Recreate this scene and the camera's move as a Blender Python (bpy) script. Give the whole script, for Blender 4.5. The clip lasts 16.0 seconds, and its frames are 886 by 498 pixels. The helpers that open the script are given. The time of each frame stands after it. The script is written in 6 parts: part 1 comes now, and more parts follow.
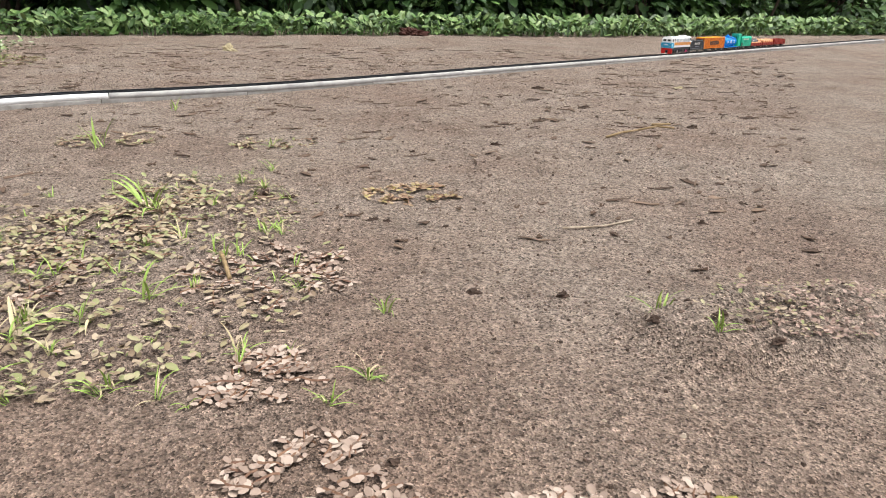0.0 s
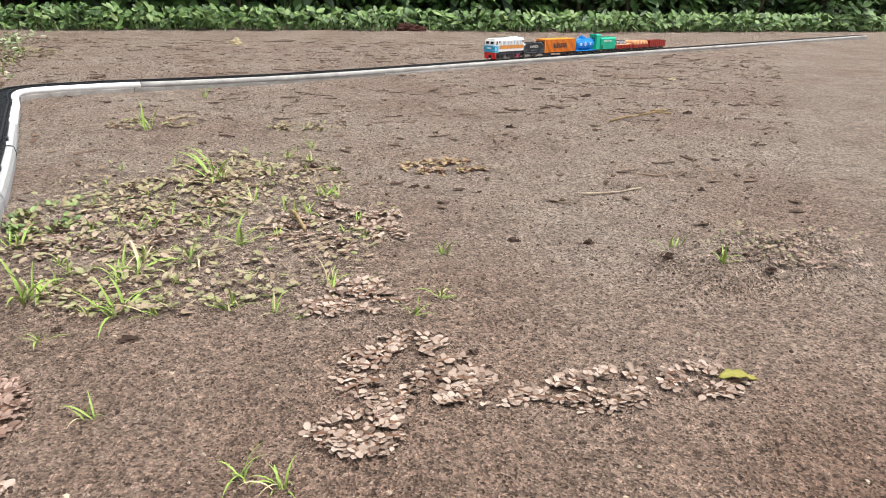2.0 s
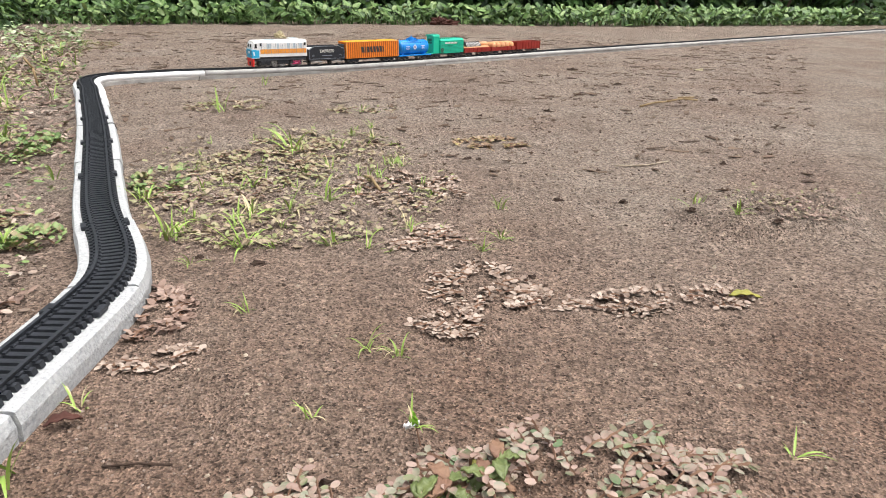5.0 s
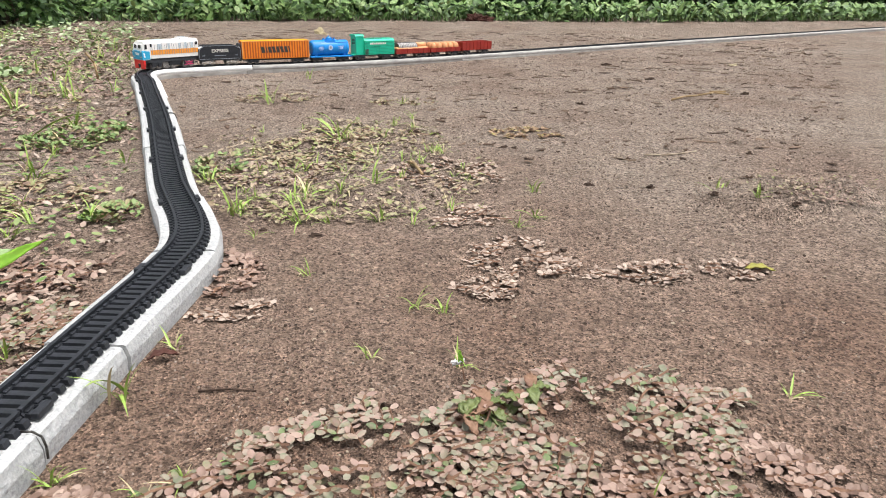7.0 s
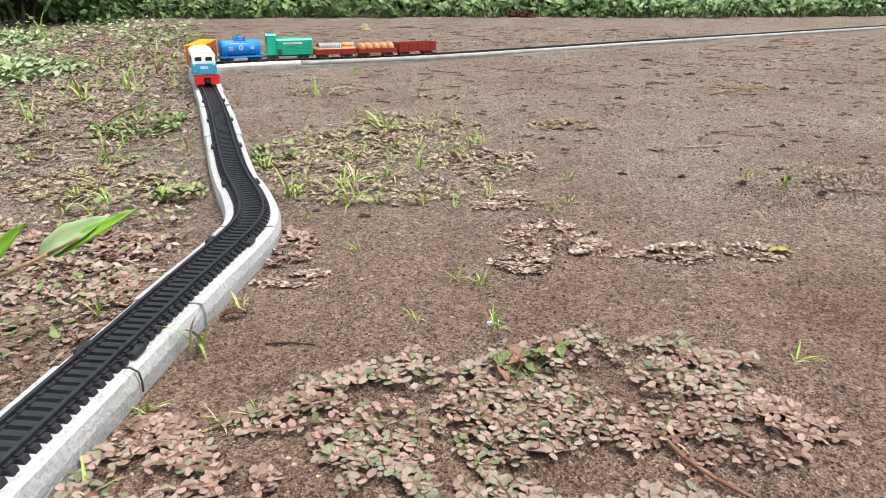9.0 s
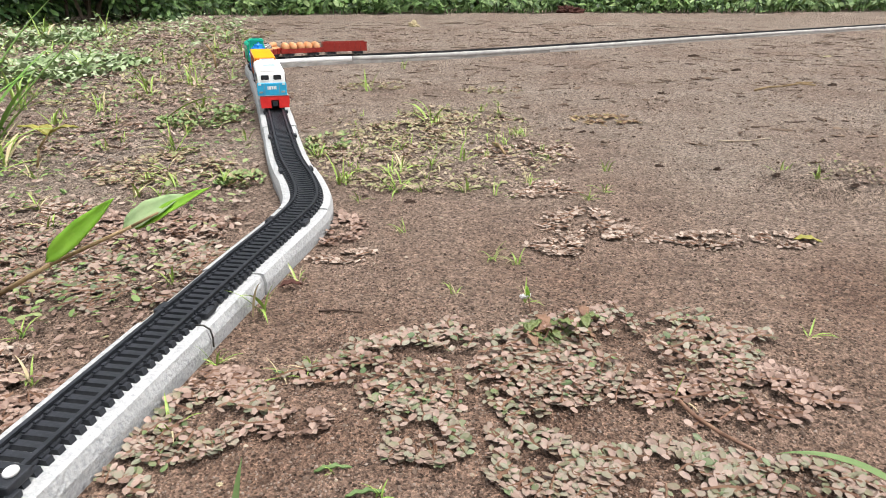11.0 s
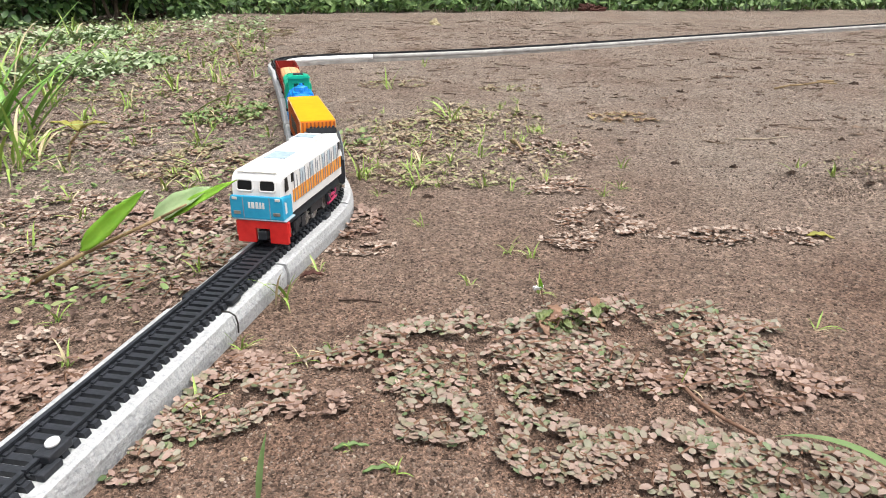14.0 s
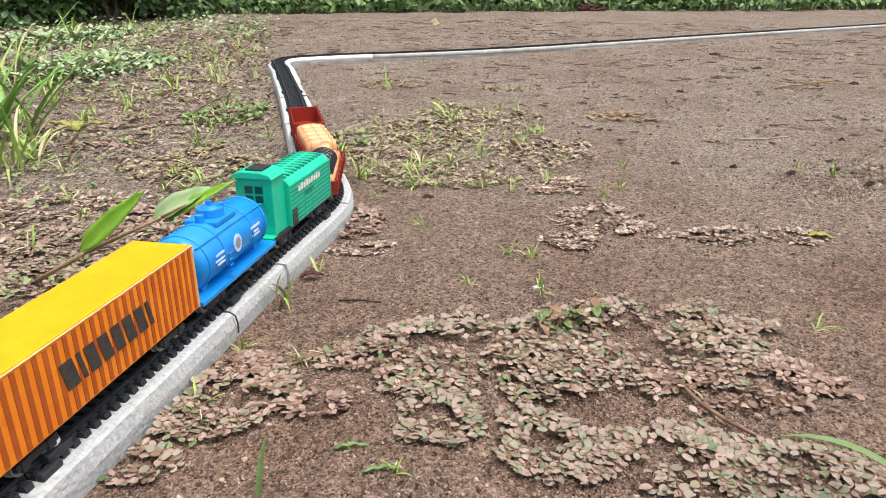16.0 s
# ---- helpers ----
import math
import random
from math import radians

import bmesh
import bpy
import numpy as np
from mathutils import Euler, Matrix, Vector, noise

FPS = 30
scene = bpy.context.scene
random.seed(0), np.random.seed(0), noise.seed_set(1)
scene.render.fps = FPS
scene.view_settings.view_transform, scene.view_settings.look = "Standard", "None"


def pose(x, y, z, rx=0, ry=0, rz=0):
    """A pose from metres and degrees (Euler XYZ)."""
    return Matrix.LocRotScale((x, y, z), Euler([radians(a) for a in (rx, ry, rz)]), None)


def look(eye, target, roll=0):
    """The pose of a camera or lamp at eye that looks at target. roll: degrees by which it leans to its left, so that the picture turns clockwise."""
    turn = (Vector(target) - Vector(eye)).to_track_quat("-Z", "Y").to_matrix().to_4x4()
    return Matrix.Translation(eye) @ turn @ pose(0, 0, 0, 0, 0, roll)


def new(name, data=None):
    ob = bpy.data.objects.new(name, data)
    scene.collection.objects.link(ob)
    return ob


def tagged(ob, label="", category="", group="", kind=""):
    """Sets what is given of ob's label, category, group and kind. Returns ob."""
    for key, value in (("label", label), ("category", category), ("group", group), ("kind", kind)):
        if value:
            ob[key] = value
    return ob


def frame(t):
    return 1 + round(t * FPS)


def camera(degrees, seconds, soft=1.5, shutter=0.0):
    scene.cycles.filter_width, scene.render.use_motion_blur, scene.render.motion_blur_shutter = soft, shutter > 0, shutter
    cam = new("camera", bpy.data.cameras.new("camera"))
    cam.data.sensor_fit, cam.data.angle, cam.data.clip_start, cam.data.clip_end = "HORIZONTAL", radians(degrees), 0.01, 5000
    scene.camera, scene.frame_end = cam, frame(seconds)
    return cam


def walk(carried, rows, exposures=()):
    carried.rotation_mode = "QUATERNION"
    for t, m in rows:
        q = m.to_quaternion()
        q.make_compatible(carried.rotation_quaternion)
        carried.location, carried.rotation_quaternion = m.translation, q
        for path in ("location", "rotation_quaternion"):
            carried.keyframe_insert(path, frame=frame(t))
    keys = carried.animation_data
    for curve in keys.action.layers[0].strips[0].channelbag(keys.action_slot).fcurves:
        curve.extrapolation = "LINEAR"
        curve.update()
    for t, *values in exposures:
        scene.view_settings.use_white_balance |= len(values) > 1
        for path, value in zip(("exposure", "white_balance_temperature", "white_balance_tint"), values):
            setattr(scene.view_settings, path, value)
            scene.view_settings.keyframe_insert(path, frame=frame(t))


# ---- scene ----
cam = camera(64.19, 16.0, soft=1.0)
PATH = [
    (0.0, pose(0.1191, 0.2889, 0.1685, 70.083, -1.175, -12.384)),
    (0.5, pose(0.1025, 0.2698, 0.1674, 70.044, -1.237, -12.855)),
    (1.0, pose(0.0878, 0.2516, 0.1665, 69.998, -1.281, -13.157)),
    (1.5, pose(0.0746, 0.2343, 0.1658, 69.947, -1.307, -13.308)),
    (2.0, pose(0.0629, 0.2178, 0.1653, 69.890, -1.319, -13.325)),
    (2.5, pose(0.0526, 0.2021, 0.1650, 69.829, -1.317, -13.222)),
    (3.0, pose(0.0434, 0.1870, 0.1648, 69.764, -1.303, -13.012)),
    (3.5, pose(0.0354, 0.1726, 0.1648, 69.697, -1.278, -12.707)),
    (4.0, pose(0.0284, 0.1589, 0.1649, 69.626, -1.244, -12.317)),
    (4.5, pose(0.0223, 0.1458, 0.1650, 69.553, -1.201, -11.853)),
    (5.0, pose(0.0171, 0.1332, 0.1653, 69.479, -1.151, -11.323)),
    (5.5, pose(0.0126, 0.1211, 0.1657, 69.402, -1.094, -10.733)),
    (6.0, pose(0.0088, 0.1096, 0.1661, 69.325, -1.031, -10.092)),
    (6.5, pose(0.0056, 0.0984, 0.1666, 69.246, -0.963, -9.403)),
    (7.0, pose(0.0030, 0.0877, 0.1672, 69.166, -0.890, -8.673)),
    (7.5, pose(0.0010, 0.0774, 0.1678, 69.086, -0.813, -7.904)),
    (8.0, pose(-0.0006, 0.0674, 0.1685, 69.004, -0.731, -7.101)),
    (8.5, pose(-0.0017, 0.0578, 0.1692, 68.922, -0.646, -6.265)),
    (9.0, pose(-0.0025, 0.0484, 0.1699, 68.839, -0.558, -5.398)),
    (9.5, pose(-0.0028, 0.0393, 0.1708, 68.755, -0.466, -4.502)),
    (10.0, pose(-0.0028, 0.0304, 0.1716, 68.671, -0.370, -3.577)),
    (10.5, pose(-0.0024, 0.0218, 0.1725, 68.585, -0.272, -2.622)),
    (11.0, pose(-0.0017, 0.0133, 0.1734, 68.498, -0.170, -1.639)),
    (11.4, pose(-0.0010, 0.0066, 0.1742, 68.428, -0.086, -0.830)),
    (11.8, pose(0.0000, 0.0000, 0.1750, 68.357, 0.000, 0.000)),
    (16.0, pose(0.0000, 0.0000, 0.1750, 68.357, 0.000, 0.000)),
]
walk(cam, PATH)

# ---- light: an overcast sky with a broad, weak sun
world = bpy.data.worlds.new("overcast")
scene.world = world
world.use_nodes = True
wn = world.node_tree.nodes
sky = wn.new("ShaderNodeTexSky")
sky.sky_type, sky.sun_disc = "NISHITA", False
sky.sun_elevation, sky.sun_rotation = radians(72), radians(122)
sky.air_density, sky.dust_density, sky.ozone_density = 1.0, 6.0, 1.0
soften = wn.new("ShaderNodeHueSaturation")
soften.inputs["Saturation"].default_value = 0.25
world.node_tree.links.new(sky.outputs[0], soften.inputs["Color"])
world.node_tree.links.new(soften.outputs[0], wn["Background"].inputs["Color"])
wn["Background"].inputs["Strength"].default_value = 0.12
sun = new("sun", bpy.data.lights.new("sun", "SUN"))
sun.data.energy, sun.data.angle, sun.data.color = 1.15, radians(40), (1.0, 0.96, 0.9)
sun.matrix_world = look((0.9, -0.3, 4.8), (0, 0, 0))
scene.view_settings.exposure = 1.06

# ---- materials


def material(name, colours, scale=200.0, rough=0.8, bump=0.0, bump_scale=None, metal=0.0, island=False, per_object=False, spec=0.5, trans=0.0, fine=None):
    """Noise-driven colour ramp over the given colours, with grain, and bump. island / per_object: vary it piece by piece."""
    m = bpy.data.materials.new(name)
    m.use_nodes = True
    n, l = m.node_tree.nodes, m.node_tree.links
    p = n["Principled BSDF"]
    p.inputs["Roughness"].default_value, p.inputs["Metallic"].default_value = rough, metal
    p.inputs["Specular IOR Level"].default_value = spec
    co = n.new("ShaderNodeTexCoord")
    tex = n.new("ShaderNodeTexNoise")
    tex.inputs["Scale"].default_value, tex.inputs["Detail"].default_value, tex.inputs["Roughness"].default_value = scale, 6, 0.65
    l.new(co.outputs["Object"], tex.inputs["Vector"])
    ramp = n.new("ShaderNodeValToRGB")
    e = ramp.color_ramp.elements
    e[0].position, e[1].position = (0.0, 1.0) if island or per_object else (0.3, 0.7)
    e[0].color, e[1].color = (*colours[0], 1), (*colours[-1], 1)
    for i, c in enumerate(colours[1:-1], 1):
        u = i / (len(colours) - 1)
        k = e.new(e[0].position * (1 - u) + u * e[-1].position)
        k.color = (*c, 1)
    if island or per_object:
        src = n.new("ShaderNodeNewGeometry" if island else "ShaderNodeObjectInfo").outputs["Random Per Island" if island else "Random"]
        mix = n.new("ShaderNodeMath")
        mix.operation = "MULTIPLY_ADD"
        l.new(tex.outputs["Fac"], mix.inputs[0])
        mix.inputs[1].default_value = 0.5
        shift = n.new("ShaderNodeMath")
        shift.operation = "SUBTRACT"
        l.new(src, shift.inputs[0])
        shift.inputs[1].default_value = 0.25
        l.new(shift.outputs[0], mix.inputs[2])
        l.new(mix.outputs[0], ramp.inputs["Fac"])
    else:
        l.new(tex.outputs["Fac"], ramp.inputs["Fac"])
    l.new(ramp.outputs["Color"], p.inputs["Base Color"])
    if trans:
        p.inputs["Transmission Weight"].default_value = 0.0
        p.inputs["Subsurface Weight"].default_value = trans
        p.inputs["Subsurface Radius"].default_value = (0.002, 0.004, 0.001)
        p.inputs["Subsurface Scale"].default_value = 0.5
    if bump:
        tb = n.new("ShaderNodeTexNoise")
        tb.inputs["Scale"].default_value, tb.inputs["Detail"].default_value = bump_scale or scale * 2, 4
        l.new(co.outputs["Object"], tb.inputs["Vector"])
        b = n.new("ShaderNodeBump")
        b.inputs["Strength"].default_value, b.inputs["Distance"].default_value = bump, 0.001
        l.new(tb.outputs["Fac"], b.inputs["Height"])
        l.new(b.outputs["Normal"], p.inputs["Normal"])
    return m


def soil_material():
    """Damp sandy earth: grains of about 1.5 mm, patches of redder and greyer soil."""
    m = bpy.data.materials.new("sandy_soil")
    m.use_nodes = True
    n, l = m.node_tree.nodes, m.node_tree.links
    p = n["Principled BSDF"]
    p.inputs["Roughness"].default_value, p.inputs["Specular IOR Level"].default_value = 0.9, 0.25
    co = n.new("ShaderNodeTexCoord")

    def noise_at(scale, detail=4, rough=0.6):
        t = n.new("ShaderNodeTexNoise")
        t.inputs["Scale"].default_value, t.inputs["Detail"].default_value, t.inputs["Roughness"].default_value = scale, detail, rough
        l.new(co.outputs["Object"], t.inputs["Vector"])
        return t.outputs["Fac"]

    def ramp(fac, stops):
        r = n.new("ShaderNodeValToRGB")
        e = r.color_ramp.elements
        e[0].position, e[0].color = stops[0][0], (*stops[0][1], 1)
        e[1].position, e[1].color = stops[-1][0], (*stops[-1][1], 1)
        for pos, c in stops[1:-1]:
            k = e.new(pos)
            k.color = (*c, 1)
        l.new(fac, r.inputs["Fac"])
        return r.outputs["Color"]

    def blend(kind, fac, a, b):
        x = n.new("ShaderNodeMix")
        x.data_type, x.blend_type = "RGBA", kind
        if isinstance(fac, float):
            x.inputs["Factor"].default_value = fac
        else:
            l.new(fac, x.inputs["Factor"])
        l.new(a, x.inputs["A"])
        l.new(b, x.inputs["B"])
        return x.outputs["Result"]

    dry = ramp(noise_at(5.0, 5), [(0.34, (0.252, 0.190, 0.154)), (0.5, (0.295, 0.238, 0.198)), (0.66, (0.326, 0.273, 0.232))])
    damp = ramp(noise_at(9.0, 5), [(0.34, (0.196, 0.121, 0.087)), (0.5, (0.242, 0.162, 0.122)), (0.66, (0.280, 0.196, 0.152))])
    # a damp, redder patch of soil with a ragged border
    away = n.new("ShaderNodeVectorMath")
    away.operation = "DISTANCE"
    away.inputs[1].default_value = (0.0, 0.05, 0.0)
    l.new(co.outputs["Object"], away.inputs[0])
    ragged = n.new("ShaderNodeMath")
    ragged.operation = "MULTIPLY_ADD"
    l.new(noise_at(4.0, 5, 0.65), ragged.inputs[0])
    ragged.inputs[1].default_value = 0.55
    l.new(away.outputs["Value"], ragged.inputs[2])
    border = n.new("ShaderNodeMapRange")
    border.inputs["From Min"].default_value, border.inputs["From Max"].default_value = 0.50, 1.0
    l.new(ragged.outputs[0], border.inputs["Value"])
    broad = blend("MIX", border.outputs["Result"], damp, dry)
    stain = ramp(noise_at(28.0, 6, 0.7), [(0.33, (0.58, 0.55, 0.53)), (0.5, (1, 1, 1)), (0.72, (1.22, 1.2, 1.17))])
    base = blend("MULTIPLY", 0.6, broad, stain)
    vor = n.new("ShaderNodeTexVoronoi")
    vor.inputs["Scale"].default_value = 900
    l.new(co.outputs["Object"], vor.inputs["Vector"])
    sep = n.new("ShaderNodeSeparateColor")
    l.new(vor.outputs["Color"], sep.inputs[0])
    grain = ramp(sep.outputs[0], [(0.0, (0.18, 0.17, 0.16)), (0.25, (0.72, 0.71, 0.70)), (0.6, (1.08, 1.07, 1.06)), (0.9, (1.32, 1.3, 1.27)), (0.985, (1.55, 1.52, 1.47))])
    coarse = n.new("ShaderNodeTexVoronoi")
    coarse.inputs["Scale"].default_value = 380
    l.new(co.outputs["Object"], coarse.inputs["Vector"])
    cell = n.new("ShaderNodeSeparateColor")
    l.new(coarse.outputs["Color"], cell.inputs[0])
    pebbly = ramp(cell.outputs[1], [(0.0, (0.50, 0.48, 0.47)), (0.2, (0.86, 0.85, 0.84)), (0.7, (1.06, 1.06, 1.06)), (1.0, (1.42, 1.41, 1.40))])
    specks = ramp(noise_at(230.0, 3, 0.85), [(0.34, (0.42, 0.40, 0.39)), (0.44, (0.95, 0.94, 0.93)), (0.58, (1.2, 1.19, 1.18)), (0.7, (1.6, 1.58, 1.55))])
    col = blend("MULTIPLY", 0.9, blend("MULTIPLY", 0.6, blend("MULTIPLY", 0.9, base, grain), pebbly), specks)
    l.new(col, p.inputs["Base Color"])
    lumps = n.new("ShaderNodeTexVoronoi")
    lumps.inputs["Scale"].default_value = 170
    l.new(co.outputs["Object"], lumps.inputs["Vector"])
    add = n.new("ShaderNodeMath")
    add.operation = "MULTIPLY_ADD"
    l.new(noise_at(260.0, 5, 0.7), add.inputs[0])
    add.inputs[1].default_value = 1.8
    sub = n.new("ShaderNodeMath")
    sub.operation = "MULTIPLY_ADD"
    l.new(lumps.outputs["Distance"], sub.inputs[0])
    sub.inputs[1].default_value = -0.9
    l.new(vor.outputs["Distance"], sub.inputs[2])
    l.new(sub.outputs[0], add.inputs[2])
    b = n.new("ShaderNodeBump")
    b.inputs["Strength"].default_value, b.inputs["Distance"].default_value = 1.0, 0.0026
    l.new(add.outputs[0], b.inputs["Height"])
    l.new(b.outputs["Normal"], p.inputs["Normal"])
    return m


SOIL = soil_material()
CLOD = material("dark_soil_clod", [(0.03, 0.02, 0.015), (0.085, 0.056, 0.042)], 150, 0.95, 0.8, 500, spec=0.2)
CRUMB = material("soil_crumb", [(0.05, 0.034, 0.026), (0.12, 0.085, 0.065), (0.19, 0.14, 0.11)], 200, 0.95, island=True, spec=0.2)
GRIT = material("grit", [(0.08, 0.053, 0.04), (0.17, 0.118, 0.092), (0.25, 0.185, 0.148), (0.33, 0.265, 0.22)], 300, 0.9, island=True, spec=0.2)
LITTER = material("leaf_litter", [(0.06, 0.038, 0.026), (0.11, 0.07, 0.048), (0.20, 0.14, 0.10)], 300, 0.85, island=True, spec=0.3)
FOAM = material("polystyrene", [(0.29, 0.30, 0.31), (0.41, 0.42, 0.425), (0.50, 0.505, 0.50)], 420, 0.8, 0.9, 520)
FOAM_OLD = material("weathered_polystyrene", [(0.24, 0.23, 0.21), (0.34, 0.325, 0.305), (0.44, 0.42, 0.40)], 60, 0.85, 0.5, 300)
FOAM_TUBE = material("pale_foam", [(0.66, 0.67, 0.68), (0.80, 0.80, 0.79)], 90, 0.7, 0.4, 300)
FOAM_FAR = material("dusty_pale_foam", [(0.25, 0.243, 0.235), (0.34, 0.332, 0.32), (0.42, 0.41, 0.395)], 50, 0.8, 0.4, 300)
PLASTIC = material("black_plastic", [(0.013, 0.015, 0.018), (0.034, 0.037, 0.045)], 220, 0.45, 0.15, 600, spec=0.28)
WIRE = material("dark_wire", [(0.015, 0.014, 0.013), (0.04, 0.035, 0.03)], 300, 0.5)
WHITE = material("white_paper_shell", [(0.74, 0.74, 0.73), (0.84, 0.84, 0.83)], 120, 0.5, 0.1, 500)
CYAN = material("cyan_paint", [(0.012, 0.31, 0.56), (0.03, 0.40, 0.64)], 130, 0.42, 0.1, 500)
RED = material("red_paint", [(0.58, 0.012, 0.012), (0.74, 0.03, 0.025)], 160, 0.45, 0.12, 500)
ORANGE_STRIPE = material("orange_stripe", [(0.72, 0.26, 0.025), (0.85, 0.36, 0.05)], 160, 0.5, 0.1)
GREY_LINE = material("grey_panel_line", [(0.16, 0.18, 0.22), (0.34, 0.37, 0.42)], 260, 0.6)
HATCH = material("blue_grey_hatch", [(0.22, 0.31, 0.36), (0.36, 0.45, 0.50)], 260, 0.6)
PALE_PANEL = material("pale_blue_panel", [(0.38, 0.47, 0.54), (0.55, 0.63, 0.68)], 260, 0.5)
GLASS = material("dark_window", [(0.006, 0.006, 0.007), (0.018, 0.019, 0.021)], 160, 0.3, spec=0.25)
METAL = material("dull_metal", [(0.34, 0.33, 0.31), (0.55, 0.53, 0.5)], 220, 0.35, metal=0.9)
WHEEL = material("grey_wheel", [(0.13, 0.12, 0.11), (0.28, 0.26, 0.25)], 260, 0.5)
PINK = material("magenta_rods", [(0.38, 0.02, 0.09), (0.6, 0.05, 0.16)], 260, 0.4)
CHROME = material("chrome", [(0.6, 0.6, 0.58), (0.8, 0.8, 0.78)], 220, 0.2, metal=1.0)
CONT_TOP = material("yellow_card", [(0.64, 0.285, 0.004), (0.72, 0.34, 0.006)], 60, 0.7, 0.1, 500, spec=0.15)
CONT_SIDE = material("orange_card", [(0.70, 0.18, 0.005), (0.80, 0.25, 0.010)], 110, 0.6, 0.1, 500)
CONT_DARK = material("dark_orange_groove", [(0.32, 0.06, 0.005), (0.44, 0.095, 0.008)], 110, 0.6)
CONT_EDGE = material("pale_card_edge", [(0.60, 0.34, 0.13), (0.70, 0.46, 0.24)], 200, 0.7)
INK = material("black_ink", [(0.02, 0.017, 0.015), (0.06, 0.05, 0.045)], 320, 0.6)
PALE_INK = material("pale_ink", [(0.62, 0.60, 0.55), (0.8, 0.78, 0.72)], 320, 0.6)
BLUE = material("blue_plastic", [(0.006, 0.20, 0.60), (0.012, 0.27, 0.72)], 60, 0.25, 0.05, 300)
BLUE_MARK = material("pale_blue_print", [(0.36, 0.55, 0.82), (0.6, 0.74, 0.9)], 320, 0.5)
GREEN = material("green_plastic", [(0.005, 0.44, 0.27), (0.012, 0.54, 0.34)], 60, 0.3, 0.05, 300)
GREEN_DARK = material("dark_green_slots", [(0.004, 0.17, 0.11), (0.01, 0.25, 0.16)], 200, 0.5)
PANE_GREEN = material("dark_green_pane", [(0.003, 0.045, 0.035), (0.008, 0.09, 0.065)], 200, 0.3)
BROWN = material("red_brown_plastic", [(0.22, 0.016, 0.012), (0.31, 0.03, 0.02)], 70, 0.32, 0.05, 300)
TAN = material("tan_barrel", [(0.62, 0.29, 0.12), (0.76, 0.40, 0.20)], 90, 0.4, 0.1, 300)
TAN_DARK = material("barrel_hoop", [(0.42, 0.17, 0.06), (0.52, 0.23, 0.09)], 90, 0.5)
CORRUGATE = material("grey_corrugation", [(0.35, 0.34, 0.34), (0.62, 0.60, 0.58)], 200, 0.45)
GRASS = material("grass_blade", [(0.10, 0.22, 0.03), (0.19, 0.34, 0.05), (0.29, 0.40, 0.085), (0.42, 0.45, 0.17)], 60, 0.55, island=True, trans=0.12)
GRASS_DRY = material("straw", [(0.40, 0.32, 0.17), (0.58, 0.5, 0.32)], 60, 0.7, island=True)
TALL_GRASS = material("tall_grass_blade", [(0.08, 0.20, 0.03), (0.15, 0.32, 0.05), (0.25, 0.42, 0.10)], 60, 0.5, island=True, trans=0.12)
DULL_BLADE = material("dull_green_blade", [(0.085, 0.15, 0.04), (0.15, 0.225, 0.08)], 60, 0.6)
PALE_LEAF = material("pale_leaf_underside", [(0.24, 0.36, 0.16), (0.36, 0.47, 0.24)], 90, 0.6, 0.2, 300)
SEEDLING = material("bright_leaf", [(0.15, 0.33, 0.02), (0.24, 0.45, 0.04)], 70, 0.42, 0.2, 300, trans=0.15)
OLIVE = material("olive_yellow_leaf", [(0.20, 0.20, 0.03), (0.32, 0.28, 0.05)], 70, 0.5, 0.2, 300)
STALK = material("brown_stalk", [(0.20, 0.13, 0.06), (0.34, 0.24, 0.12)], 200, 0.7, 0.3)
TWIG = material("pale_twig", [(0.30, 0.23, 0.16), (0.52, 0.44, 0.34)], 120, 0.8, 0.4, 400)
STONE = material("pale_stone", [(0.42, 0.36, 0.22), (0.62, 0.54, 0.36)], 60, 0.85, 0.6, 200)
RUST = material("red_brown_clod", [(0.045, 0.015, 0.010), (0.09, 0.03, 0.02)], 60, 0.9, 0.6, 200)
BUSH_LEAF = material("bush_leaf", [(0.015, 0.04, 0.012), (0.042, 0.10, 0.025), (0.08, 0.165, 0.04), (0.14, 0.245, 0.068)], 10, 0.5, island=True, trans=0.1)
BARK = material("bark", [(0.06, 0.045, 0.03), (0.13, 0.10, 0.07)], 60, 0.9, 0.6, 200)
